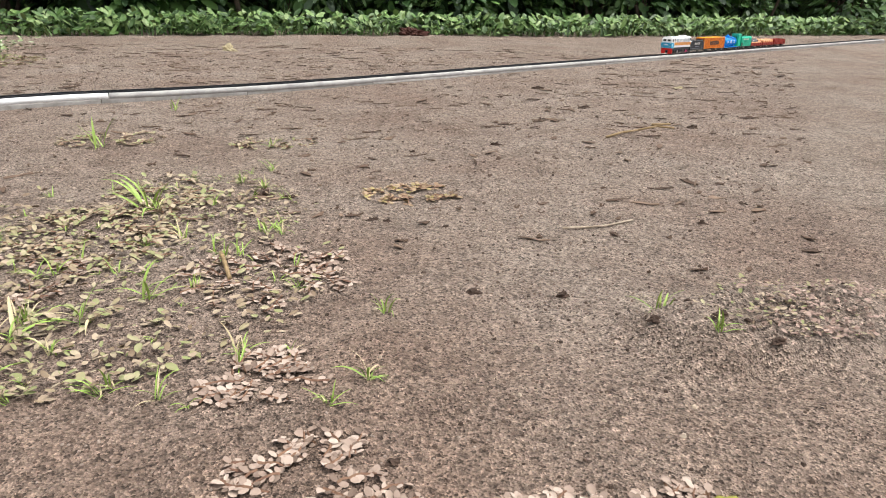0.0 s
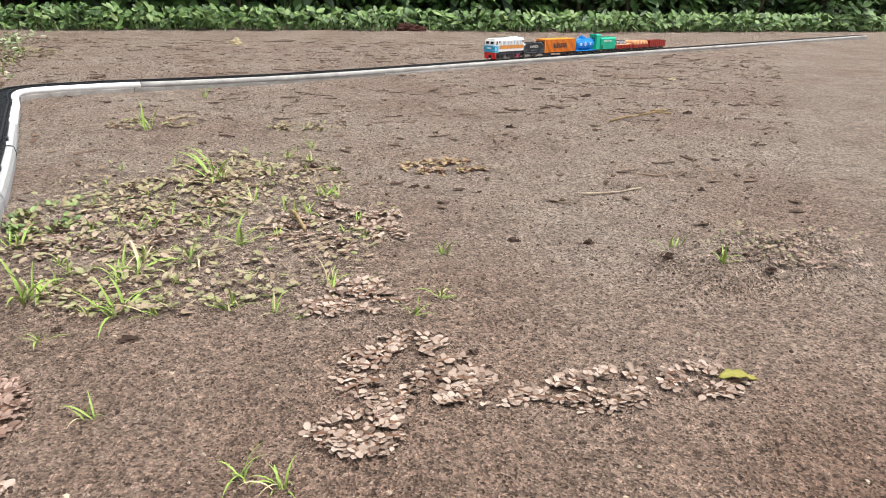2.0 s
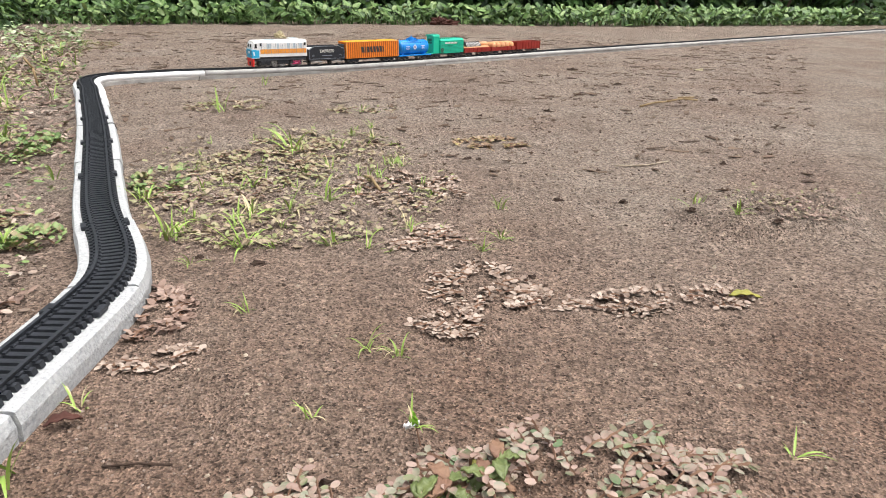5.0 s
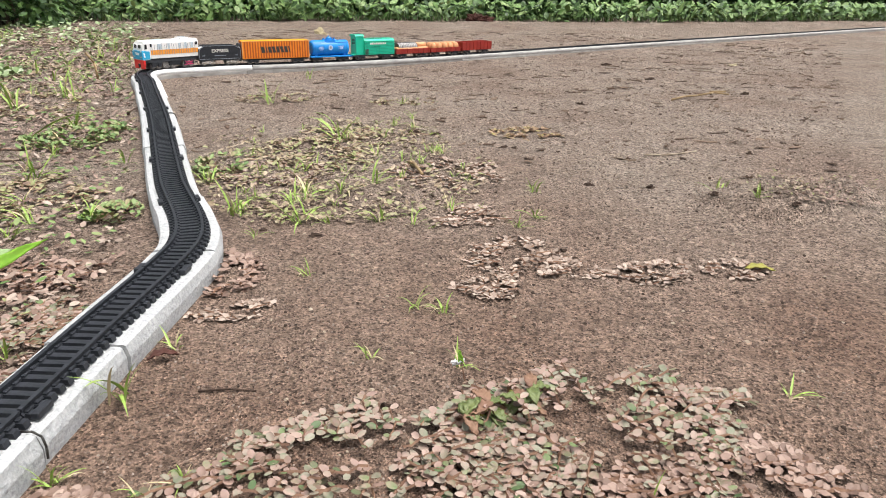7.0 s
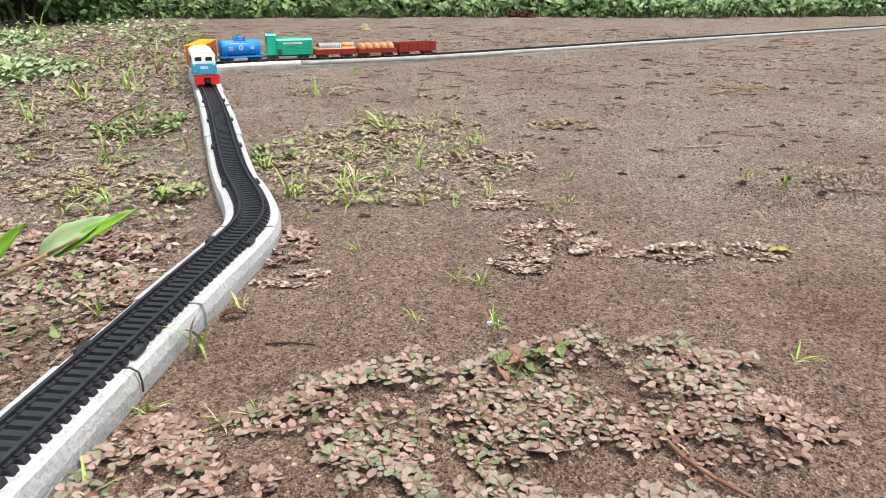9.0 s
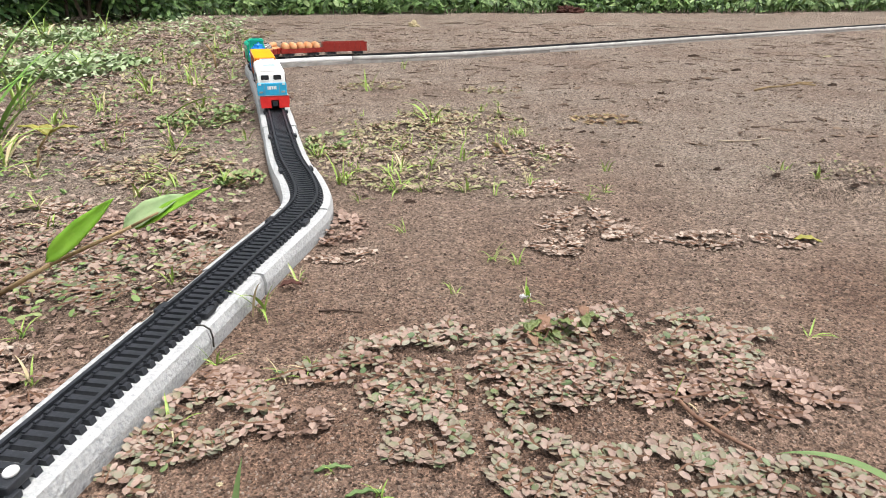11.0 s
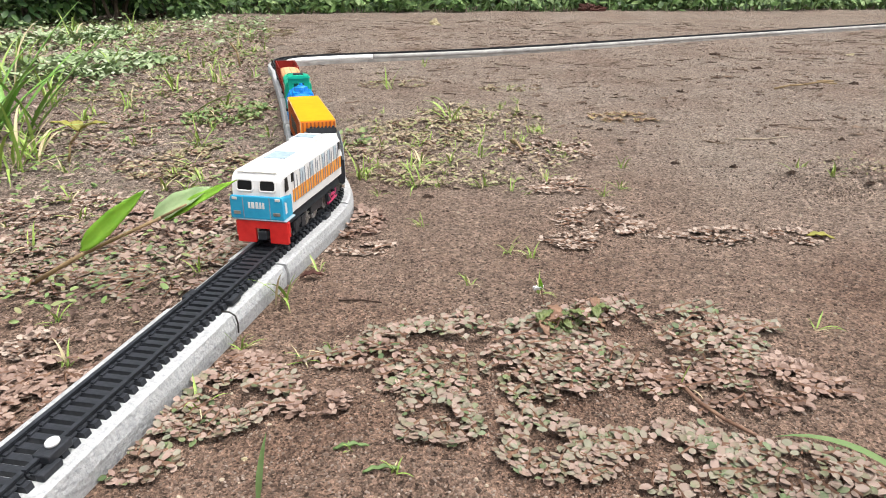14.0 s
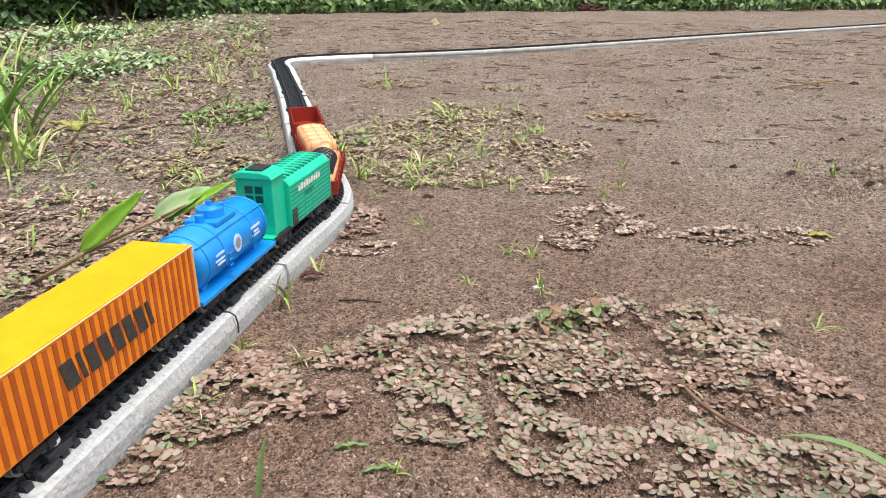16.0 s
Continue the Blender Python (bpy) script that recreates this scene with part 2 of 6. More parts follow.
MAT_LEAF = {
    "mix": material("weed_leaf_mixed", [(0.075, 0.12, 0.045), (0.16, 0.100, 0.072), (0.24, 0.155, 0.122), (0.30, 0.205, 0.168), (0.15, 0.170, 0.105), (0.31, 0.215, 0.175), (0.345, 0.25, 0.205), (0.21, 0.21, 0.150), (0.28, 0.19, 0.155), (0.13, 0.18, 0.07)], 120, 0.55, island=True),
    "pink": material("weed_leaf_pink", [(0.12, 0.070, 0.050), (0.21, 0.135, 0.102), (0.28, 0.19, 0.150), (0.35, 0.255, 0.205)], 120, 0.6, island=True),
    "grey": material("weed_leaf_grey", [(0.10, 0.14, 0.06), (0.21, 0.15, 0.115), (0.26, 0.180, 0.145), (0.175, 0.18, 0.120), (0.30, 0.225, 0.185), (0.25, 0.170, 0.135), (0.14, 0.18, 0.09)], 120, 0.55, island=True),
    "green": material("weed_leaf_green", [(0.085, 0.15, 0.04), (0.14, 0.225, 0.06), (0.21, 0.28, 0.10), (0.25, 0.175, 0.10)], 120, 0.55, island=True),
    "dry": material("weed_leaf_dry", [(0.13, 0.088, 0.064), (0.26, 0.19, 0.148), (0.34, 0.26, 0.208), (0.43, 0.35, 0.29)], 120, 0.75, island=True),
    "dryg": material("weed_leaf_yellowing", [(0.16, 0.11, 0.068), (0.27, 0.21, 0.13), (0.21, 0.24, 0.09), (0.37, 0.30, 0.21), (0.29, 0.22, 0.15)], 120, 0.75, island=True),
    "ochre": material("weed_leaf_ochre", [(0.13, 0.07, 0.038), (0.26, 0.17, 0.10), (0.34, 0.25, 0.15), (0.30, 0.25, 0.09)], 120, 0.75, island=True),
    "pale": material("weed_leaf_pale", [(0.10, 0.16, 0.06), (0.18, 0.26, 0.10), (0.28, 0.35, 0.19), (0.40, 0.45, 0.31)], 120, 0.6, island=True),
}
MAT_STEM = material("weed_stem", [(0.15, 0.075, 0.05), (0.24, 0.14, 0.085)], 120, 0.7)

# ---- the line of the track, seen from above
KNOTS = [(-0.389, -1.011), (-0.194, -0.030), (-0.146, 0.215), (-0.110, 0.398), (-0.089, 0.504), (-0.091, 0.537), (-0.101, 0.577), (-0.110,
         0.604), (-0.127, 0.661), (-0.196, 0.943), (-0.256, 1.167), (-0.273, 1.232), (-0.305, 1.384), (-0.213, 1.449), (-0.089, 1.488),
         (0.091, 1.558), (0.340, 1.695), (0.690, 1.906), (1.353, 2.286), (2.047, 2.684), (2.914, 3.182)]


def rounded(knots):
    """An even polyline along a Catmull-Rom curve through the knots, one point per 5 mm."""
    k = np.array([knots[0], *knots, knots[-1]], float)
    k[0], k[-1] = 2 * k[1] - k[2], 2 * k[-2] - k[-3]
    fine = []
    for i in range(1, len(k) - 2):
        a, b, c, d = k[i - 1:i + 3]
        n = max(1.0, np.linalg.norm(c - b))
        ta = (c - a) * np.linalg.norm(c - b) / (np.linalg.norm(c - b) + np.linalg.norm(b - a))
        td = (d - b) * np.linalg.norm(c - b) / (np.linalg.norm(c - b) + np.linalg.norm(d - c))
        for u in np.linspace(0, 1, 60, endpoint=False):
            fine.append((2 * u**3 - 3 * u**2 + 1) * b + (u**3 - 2 * u**2 + u) * ta + (3 * u**2 - 2 * u**3) * c + (u**3 - u**2) * td)
    fine = np.array(fine + [k[-2]])
    run = np.concatenate([[0], np.cumsum(np.linalg.norm(np.diff(fine, axis=0), axis=1))])
    at = np.arange(0, run[-1], 0.005)
    pts = np.stack([np.interp(at, run, fine[:, 0]), np.interp(at, run, fine[:, 1])], 1)
    for _ in range(6):
        pts[1:-1] = (pts[:-2] + 2 * pts[1:-1] + pts[2:]) / 4
    run = np.concatenate([[0], np.cumsum(np.linalg.norm(np.diff(pts, axis=0), axis=1))])
    return pts, run


LINE, RUN = rounded(KNOTS)


def on_track(a):
    """Place on the line a metres from its start behind the camera."""
    return np.array([np.interp(a, RUN, LINE[:, 0]), np.interp(a, RUN, LINE[:, 1])])


def heading(a):
    d = on_track(a + 0.004) - on_track(a - 0.004)
    return d / np.linalg.norm(d)

# ---- mesh helpers


def mesh_of(name, verts, faces, mat, smooth=False):
    me = bpy.data.meshes.new(name)
    me.from_pydata([tuple(v) for v in verts], [], faces)
    me.materials.append(mat)
    if smooth:
        me.polygons.foreach_set("use_smooth", [True] * len(me.polygons))
    me.update()
    return me


def part(name, bm, mat, parent=None, label="", smooth=False):
    """Links a bmesh as one mesh object, under a thing or a part if one is given."""
    me = bpy.data.meshes.new(name)
    bm.normal_update()
    bm.to_mesh(me)
    bm.free()
    me.materials.append(mat)
    if smooth:
        me.polygons.foreach_set("use_smooth", [True] * len(me.polygons))
    ob = new(name, me)
    ob.parent = parent
    return tagged(ob, label)


def box(bm, x0, x1, y0, y1, z0, z1, bevel=0.0, taper=0.0):
    vs = [bm.verts.new(v) for v in ((x0, y0, z0), (x1, y0, z0), (x1, y1, z0), (x0, y1, z0), (x0, y0 + taper, z1), (x1, y0 + taper, z1), (x1, y1 - taper, z1), (x0, y1 - taper, z1))]
    fs = [bm.faces.new([vs[i] for i in q]) for q in ((3, 2, 1, 0), (4, 5, 6, 7), (0, 1, 5, 4), (1, 2, 6, 5), (2, 3, 7, 6), (3, 0, 4, 7))]
    if bevel:
        edges = list({e for f in fs for e in f.edges})
        bmesh.ops.bevel(bm, geom=edges, offset=bevel, segments=2, profile=0.5, affect="EDGES")
    return bm


def boxes(*rows, bevel=0.0):
    bm = bmesh.new()
    for r in rows:
        box(bm, *r, bevel=bevel)
    return bm


def tube(bm, a, b, r0, r1=None, n=10, caps=True):
    a, b = Vector(a), Vector(b)
    r1 = r0 if r1 is None else r1
    q = (b - a).to_track_quat("Z", "Y").to_matrix()
    rings = []
    for c, r in ((a, r0), (b, r1)):
        rings.append([bm.verts.new(c + q @ Vector((r * math.cos(t), r * math.sin(t), 0))) for t in (2 * math.pi * i / n for i in range(n))])
    for i in range(n):
        bm.faces.new((rings[0][i], rings[0][(i + 1) % n], rings[1][(i + 1) % n], rings[1][i]))
    if caps:
        bm.faces.new(rings[0][::-1])
        bm.faces.new(rings[1])
    return bm


def bent_tube(bm, pts, r, n=6, closed=False):
    """One unbroken tube through the points."""
    pts = [Vector(p) for p in pts]
    m = len(pts)
    rings = []
    for i, c in enumerate(pts):
        d = pts[(i + 1) % m] - pts[i - 1] if closed or 0 < i < m - 1 else (pts[1] - pts[0] if i == 0 else pts[-1] - pts[-2])
        side = d.cross(Vector((1, 0, 0))).normalized()
        up = Vector((1, 0, 0))
        rings.append([bm.verts.new(c + side * (r * math.cos(t)) + up * (r * math.sin(t))) for t in (2 * math.pi * k / n for k in range(n))])
    for i in range(m if closed else m - 1):
        a, b = rings[i], rings[(i + 1) % m]
        for k in range(n):
            bm.faces.new((a[k], a[(k + 1) % n], b[(k + 1) % n], b[k]))
    bmesh.ops.recalc_face_normals(bm, faces=bm.faces)
    return bm


def extruded(profile, x0, x1, bevel=0.0):
    """A profile of (y, z) pairs, anticlockwise seen from the front, drawn out along x."""
    bm = bmesh.new()
    a = [bm.verts.new((x0, y, z)) for y, z in profile]
    b = [bm.verts.new((x1, y, z)) for y, z in profile]
    n = len(profile)
    for i in range(n):
        bm.faces.new((a[i], b[i], b[(i + 1) % n], a[(i + 1) % n]))
    bm.faces.new(a[::-1])
    bm.faces.new(b)
    bmesh.ops.recalc_face_normals(bm, faces=bm.faces)
    if bevel:
        bmesh.ops.bevel(bm, geom=list(bm.edges), offset=bevel, segments=2, profile=0.5, affect="EDGES")
    return bm


def thing(name, label, category, group="", kind=""):
    return tagged(new(name), label, category, group, kind)


# ---- the ground


def fbm(x, y, s, seed):
    return noise.fractal(Vector((x * s, y * s, seed)), 1.0, 2.0, 4)


def track_gap(x, y):
    return float(np.min(np.hypot(LINE[::4, 0] - x, LINE[::4, 1] - y)))


def relief(x, y):
    """The height of the earth: low humps, small lumps, a bank by the bare patch."""
    r = math.hypot(x, y - 0.3)
    fade = 1.0 / (1.0 + max(0.0, r - 4.0) * 0.5)
    z = 0.004 * fbm(x, y, 2.2, 3.1) + 0.0028 * fbm(x, y, 11.0, 7.7) + 0.0017 * fbm(x, y, 42.0, 1.3)
    bank = math.exp(-(((x - 0.385) / 0.075) ** 2 + ((y - 0.585) / 0.035) ** 2))
    z += 0.012 * bank * (1.0 + 0.9 * fbm(x, y, 26.0, 5.5))
    z += 0.010 / (1.0 + math.exp(-26.0 * (bank + 0.30 * fbm(x, y, 24.0, 9.5) - 0.34)))
    return (z - 0.001) * fade


def ground_z(x, y):
    z = relief(x, y)
    if -1.05 < y < 3.6:
        g = track_gap(x, y)
        if g < 0.06:
            k = min(1.0, max(0.0, (g - 0.026) / 0.034))
            rise = min(1.0, max(0.0, (y - 1.3) / 0.3))
            z = z * k + (0.0055 * rise - 0.0015) * (1 - k)
    return z


def build_ground():
    radii = [0.0]
    r = 0.02
    while r < 400:
        radii.append(r)
        r += max(0.0045, min(0.0045 * (1 + 0 * r) + (0.0 if r < 0.9 else (r - 0.9) * 0.012), 60))
    angles = []
    a = -180.0
    while a < 180.0:
        angles.append(a)
        off = abs(a + 3)
        a += 0.5 if off < 44 else 4.0
    verts = [(0.0, 0.10, ground_z(0.0, 0.10))]
    radii = radii[1:]
    for rr in radii:
        for an in angles:
            t = radians(an)
            x, y = rr * math.sin(t), 0.10 + rr * math.cos(t)
            verts.append((x, y, ground_z(x, y) if rr < 6 else 0.0))
    n = len(angles)
    faces = [(0, 1 + (i + 1) % n, 1 + i) for i in range(n)]
    for j in range(len(radii) - 1):
        p, q = 1 + j * n, 1 + (j + 1) * n
        for i in range(n):
            k = (i + 1) % n
            faces.append((p + i, p + k, q + k, q + i))
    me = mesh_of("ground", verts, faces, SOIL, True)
    me.flip_normals() if me.polygons[5].normal.z < 0 else None
    return tagged(new("ground", me), "bare grey-brown sandy earth of the yard", "ground", kind="structure")


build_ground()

# ---- scattered grit and clods


def lump(bm_v, bm_f, x, y, z, r, squash, rng):
    """A rough pebble of 8 corners pulled about."""
    base = len(bm_v)
    tw = rng.uniform(0, 6.28)
    for k in range(5):
        a = tw + k * 1.2566
        rr = r * rng.uniform(0.7, 1.2)
        bm_v.append((x + rr * math.cos(a), y + rr * math.sin(a), z - 0.2 * r * squash))
    for k in range(4):
        a = tw + 0.4 + k * 1.5708
        rr = r * rng.uniform(0.4, 0.75)
        bm_v.append((x + rr * math.cos(a), y + rr * math.sin(a), z + r * squash * rng.uniform(0.6, 1.1)))
    b, t = base, base + 5
    bm_f.extend([(t, t + 1, t + 2, t + 3), (b, b + 1, t), (b + 1, t + 1, t), (b + 1, b + 2, t + 1), (b + 2, t + 2, t + 1), (b + 2, b + 3, t + 2), (b + 3, t + 3, t + 2), (b + 3, b + 4, t + 3), (b + 4, t, t + 3), (b + 4, b, t)])


def scatter_grit(name, count, mat, rmin, rmax, spread, seed, label, category):
    rng = random.Random(seed)
    v, f = [], []
    made = 0
    while made < count:
        d = 0.18 + spread * rng.random() ** 1.6
        a = radians(rng.uniform(-36, 36))
        x, y = d * math.sin(a), d * math.cos(a)
        if track_gap(x, y) < 0.03:
            continue
        r = rng.uniform(rmin, rmax) * (0.6 + 0.4 * d)
        lump(v, f, x, y, ground_z(x, y), r, rng.uniform(0.4, 0.8), rng)
        made += 1
    return tagged(new(name, mesh_of(name, v, f, mat)), label, category, kind="stuff")


scatter_grit("grit", 34000, GRIT, 0.0004, 0.0012, 1.7, 3, "loose sand grains and grit on the earth", "grit")
scatter_grit("soil_crumbs", 9500, CRUMB, 0.0005, 0.0019, 2.2, 8, "small dark crumbs of damp soil", "soil crumbs")
scatter_grit("pale_chips", 420, TWIG, 0.0008, 0.002, 2.0, 11, "tiny pale chips of stone and straw", "chips")


def flakes(name, count, seed, label):
    """Thin dark slivers of bark and dead leaf lying about."""
    rng = random.Random(seed)
    v, f = [], []
    for _ in range(count):
        d = 0.75 + 2.0 * rng.random() ** 0.8
        a = radians(rng.uniform(-36, 36))
        x, y = d * math.sin(a), d * math.cos(a)
        if track_gap(x, y) < 0.03:
            continue
        L, w, t = 0.0022 * 8.0 ** rng.random() * (0.2 + 0.6 * d), rng.uniform(0.0008, 0.0042) * (0.2 + 0.6 * d), rng.gauss(0, 0.7)
        z = ground_z(x, y) + 0.0006
        b = len(v)
        for i, s in enumerate((-1, -0.3, 0.4, 1)):
            ww = w * (0.3, 1, 0.9, 0.2)[i]
            for side in (-1, 1):
                v.append((x + s * L * math.cos(t) - side * ww * math.sin(t), y + s * L * math.sin(t) + side * ww * math.cos(t), z + rng.uniform(0, 0.0022)))
        for i in range(3):
            q = b + 2 * i
            f.append((q, q + 2, q + 3, q + 1))
    me = mesh_of(name, v, f, LITTER)
    ob = tagged(new(name, me), label, "leaf litter", kind="stuff")
    th = ob.modifiers.new("thick", "SOLIDIFY")
    th.thickness = 0.0006
    return ob


flakes("leaf_litter", 1500, 21, "dark slivers of bark and dead leaf on the earth")


def clod(x, y, r, mat=CLOD, label="crumbly dark clod of damp soil lying on the earth", name="soil_clod", squash=0.6):
    rng = random.Random(int(x * 9173 + y * 7919))
    bm = bmesh.new()
    bmesh.ops.create_icosphere(bm, subdivisions=5 if r > 0.015 else 3, radius=1.0)
    ox = rng.uniform(0, 50)
    for vv in bm.verts:
        k = 0.62 + 0.55 * noise.fractal(vv.co * 1.3 + Vector((ox, 0, 0)), 1.0, 2.0, 4) + 0.25 * noise.noise(vv.co * 4 + Vector((0, ox, 0))) + (0.16 * noise.fractal(vv.co * 9 + Vector((ox, ox, 0)), 1.0, 2.0, 4) if r > 0.015 else 0.0)
        vv.co = Vector((vv.co.x * r * k * 1.15, vv.co.y * r * k * 0.8, max(-0.15, vv.co.z) * r * k * squash))
    ob = part(name, bm, mat, None, label)
    ob.location = (x, y, ground_z(x, y))
    return tagged(ob, category="clod", group="clods on the earth")


for cx, cy, cr in [
    (0.224, 0.664, 0.0055),
    (0.275, 0.650, 0.0048),
    (0.098, 0.904, 0.0088),
    (0.153, 0.515, 0.0035),
    (0.181, 0.813, 0.0047),
    (0.192, 0.807, 0.0033),
    (0.151, 0.295, 0.0047),
    (0.020, 0.339, 0.0034),
    (-0.011, 0.553, 0.0051),
    (-0.050, 0.575, 0.0034),
    (0.442, 0.772, 0.0044),
    (0.360, 1.081, 0.0061),
    (0.582, 1.337, 0.0097),
    (0.256, 1.056, 0.0043),
    (0.604, 1.619, 0.0130),
    (0.667, 1.166, 0.0085),
    (0.118, 0.886, 0.0058),
    (0.329, 0.575, 0.0048),
    (0.340, 0.568, 0.0033),
    (0.347, 0.553, 0.0042),
    (0.328, 0.602, 0.0035),
    (0.301, 0.588, 0.0054),
    (0.301, 0.588, 0.0039),
    (0.234, 0.789, 0.0026),
    (0.075, 1.108, 0.0054),
]:
    clod(cx, cy, cr * 1.12)
clod(0.648, 3.306, 0.062, RUST, "reddish brown lump of earth near the bushes", "earth_lump", 0.55)
clod(-0.027, 2.488, 0.024, STONE, "pale yellowish stone on the bare earth", "stone", 0.9)
clod(0.887, 1.585, 0.011, STONE, "small pale stone on the bare earth", "stone", 0.6)
clod(-0.077, 0.224, 0.0016, STONE, "tiny pale pebble on the earth", "pebble", 0.9)
clod(0.080, 0.275, 0.0026, STONE, "small pale chip lying on the weeds", "pebble", 0.9)
clod(-0.026, 0.259, 0.001, STONE, "tiny pale pebble on the earth", "pebble", 0.9)


def stick(name, pts, r, mat, label, category="twig"):
    """A crooked stick through the points, rising r over the earth at each."""
    bm = bmesh.new()
    for i in range(len(pts) - 1):
        (x0, y0, z0), (x1, y1, z1) = pts[i], pts[i + 1]
        tube(bm, (x0, y0, ground_z(x0, y0) + z0), (x1, y1, ground_z(x1, y1) + z1), r * (1 - 0.25 * i / len(pts)), r * (1 - 0.25 * (i + 1) / len(pts)), 7)
    return tagged(part(name, bm, mat, None, label, True), category=category)


stick("twig", [(0.325, 0.777, 0.0012), (0.345, 0.780, 0.0012), (0.364, 0.780, 0.0015), (0.388, 0.786, 0.0012)], 0.0009, TWIG, "thin straight pale twig lying on the earth")
stick("twig", [(0.511, 1.103, 0.002), (0.540, 1.119, 0.004), (0.576, 1.148, 0.003), (0.606, 1.154, 0.005), (0.636, 1.160, 0.003)], 0.0016, STALK, "bent weathered twig lying on the earth")
stick("twig", [(0.616, 1.184, 0.002), (0.644, 1.184, 0.003)], 0.0018, STALK, "short dark twig lying on the earth")
stick("twig", [(0.073, 0.747, 0.003), (0.076, 0.729, 0.006), (0.081, 0.705, 0.003)], 0.0016, STALK, "short broken stick in dry weeds")
stick("twig", [(0.105, 0.270, 0.003), (0.109, 0.255, 0.004), (0.116, 0.244, 0.003), (0.125, 0.232, 0.002)], 0.0010, MAT_STEM, "reddish dry stalk lying on the creeping weeds")
stick("twig", [(-0.060, 0.367, 0.0006), (-0.047, 0.365, 0.0014), (-0.035, 0.363, 0.0006)], 0.0005, CLOD, "thin dark rootlet on the earth")
stick("twig", [(-0.386, 1.377, 0.001), (-0.389, 1.377, 0.03), (-0.400, 1.377, 0.046)], 0.0020, STALK, "dark bent stalk standing in the weeds")
stick("twig", [(-0.457, 1.081, 0.002), (-0.398, 1.108, 0.004)], 0.0028, TWIG, "pale dry stalk lying in the weeds")

# ---- the track: foam bed, sleepers and rails
BED_TOP, RAIL_TOP = 0.0120, 0.0175
BED_HALF = 0.0193


def swept(a0, a1, profile, step=0.012, wobble=0.0, seed=0):
    """Draws a profile of (across, up) pairs along the track from a0 to a1; across is to the right of the way towards the far end."""
    n = max(2, int((a1 - a0) / step) + 1)
    bm = bmesh.new()
    rings = []
    for i in range(n + 1):
        a = a0 + (a1 - a0) * i / n
        p, d = on_track(a), heading(a)
        nx, ny = d[1], -d[0]
        ring = []
        for j, (s, z) in enumerate(profile):
            w = wobble * noise.noise(Vector((a * 45, j * 3.3 + seed, seed * 1.7))) if wobble else 0.0
            ring.append(bm.verts.new((p[0] + nx * (s + w), p[1] + ny * (s + w), z + w * 0.6)))
        rings.append(ring)
    m = len(profile)
    for i in range(n):
        for j in range(m):
            bm.faces.new((rings[i][j], rings[i + 1][j], rings[i + 1][(j + 1) % m], rings[i][(j + 1) % m]))
    bm.faces.new(rings[0])
    bm.faces.new(rings[-1][::-1])
    bmesh.ops.recalc_face_normals(bm, faces=bm.faces)
    return bm


BED_ENDS = [0.0, 0.45, 0.90, 1.361, 1.428, 1.545, 1.66, 1.85, 2.03, 2.21, 2.42, 2.63, 2.85, 3.10, 3.35, 3.60, 3.85, 4.10, 4.45, 4.8, 5.2, 5.6, 5.95]
for i in range(len(BED_ENDS) - 1):
    a0, a1 = BED_ENDS[i] + 0.0006, BED_ENDS[i + 1] - 0.0006
    dz = 0.0005 * ((i * 7) % 3 - 1)
    h, t = BED_HALF + 0.0006 * ((i * 5) % 3 - 1), BED_TOP + dz
    prof = [(-h, -0.003), (h, -0.003), (h + 0.0004, 0.006), (h - 0.0012, t - 0.0006), (h - 0.003, t), (-h + 0.003, t), (-h + 0.0012, t - 0.0006), (-h - 0.0004, 0.006)]
    ob = part("foam_bed", swept(a0, a1, prof, 0.008, 0.0005, i), FOAM if i < 10 else FOAM_OLD, None, "grey-white speckled polystyrene strip bedding the toy track" if i < 10 else "dusty grey polystyrene strip bedding the far toy track")
    tagged(ob, category="track bed", group="foam strips under the track")
# a rounder white foam rim along the inside of the far corner
rim = [(0.0155 + 0.0052 * math.cos(t), 0.0110 + 0.0052 * math.sin(t)) for t in (2 * math.pi * k / 10 for k in range(10))]
tagged(part("foam_edging", swept(2.17, 2.64, rim, 0.01, 0.0006, 3), FOAM_TUBE, None, "round white foam edging on the far bend", True), category="track bed")

tagged(part("foam_edging", swept(2.642, 5.93, [(y, z) for y, z in rim], 0.02, 0.0007, 5), FOAM_FAR, None, "dusty pale foam edging along the far straight", True), category="track bed")

# thin wires tied round the bed
for a in (1.361, 2.03):
    p, d = on_track(a), heading(a)
    bm = bmesh.new()
    nx, ny = d[1], -d[0]
    pts = [(0.0125, BED_TOP + 0.0012), (0.0165, BED_TOP + 0.0014), (0.0198, BED_TOP - 0.0005), (0.0207, 0.007), (0.0204, 0.002)]
    for (s0, z0), (s1, z1) in zip(pts, pts[1:]):
        tube(bm, (p[0] + nx * s0, p[1] + ny * s0, z0), (p[0] + nx * s1, p[1] + ny * s1, z1), 0.00045, n=6)
    tagged(part("tie_wire", bm, WIRE, None, "thin dark wire bent round the foam strip", True), category="wire")

SLEEPER_HALF = 0.0128
GAUGE_HALF = 0.0080


def sleeper_mesh():
    bm = box(bmesh.new(), -0.0017, 0.0017, -SLEEPER_HALF, SLEEPER_HALF, 0.0, 0.0026, taper=0.0008)
    for s in (-1, 1):
        box(bm, -0.0012, 0.0012, s * GAUGE_HALF - 0.0022, s * GAUGE_HALF + 0.0022, 0.0024, 0.0034)
    me = bpy.data.meshes.new("sleeper")
    bm.normal_update()
    bm.to_mesh(me)
    bm.free()
    me.materials.append(PLASTIC)
    return me


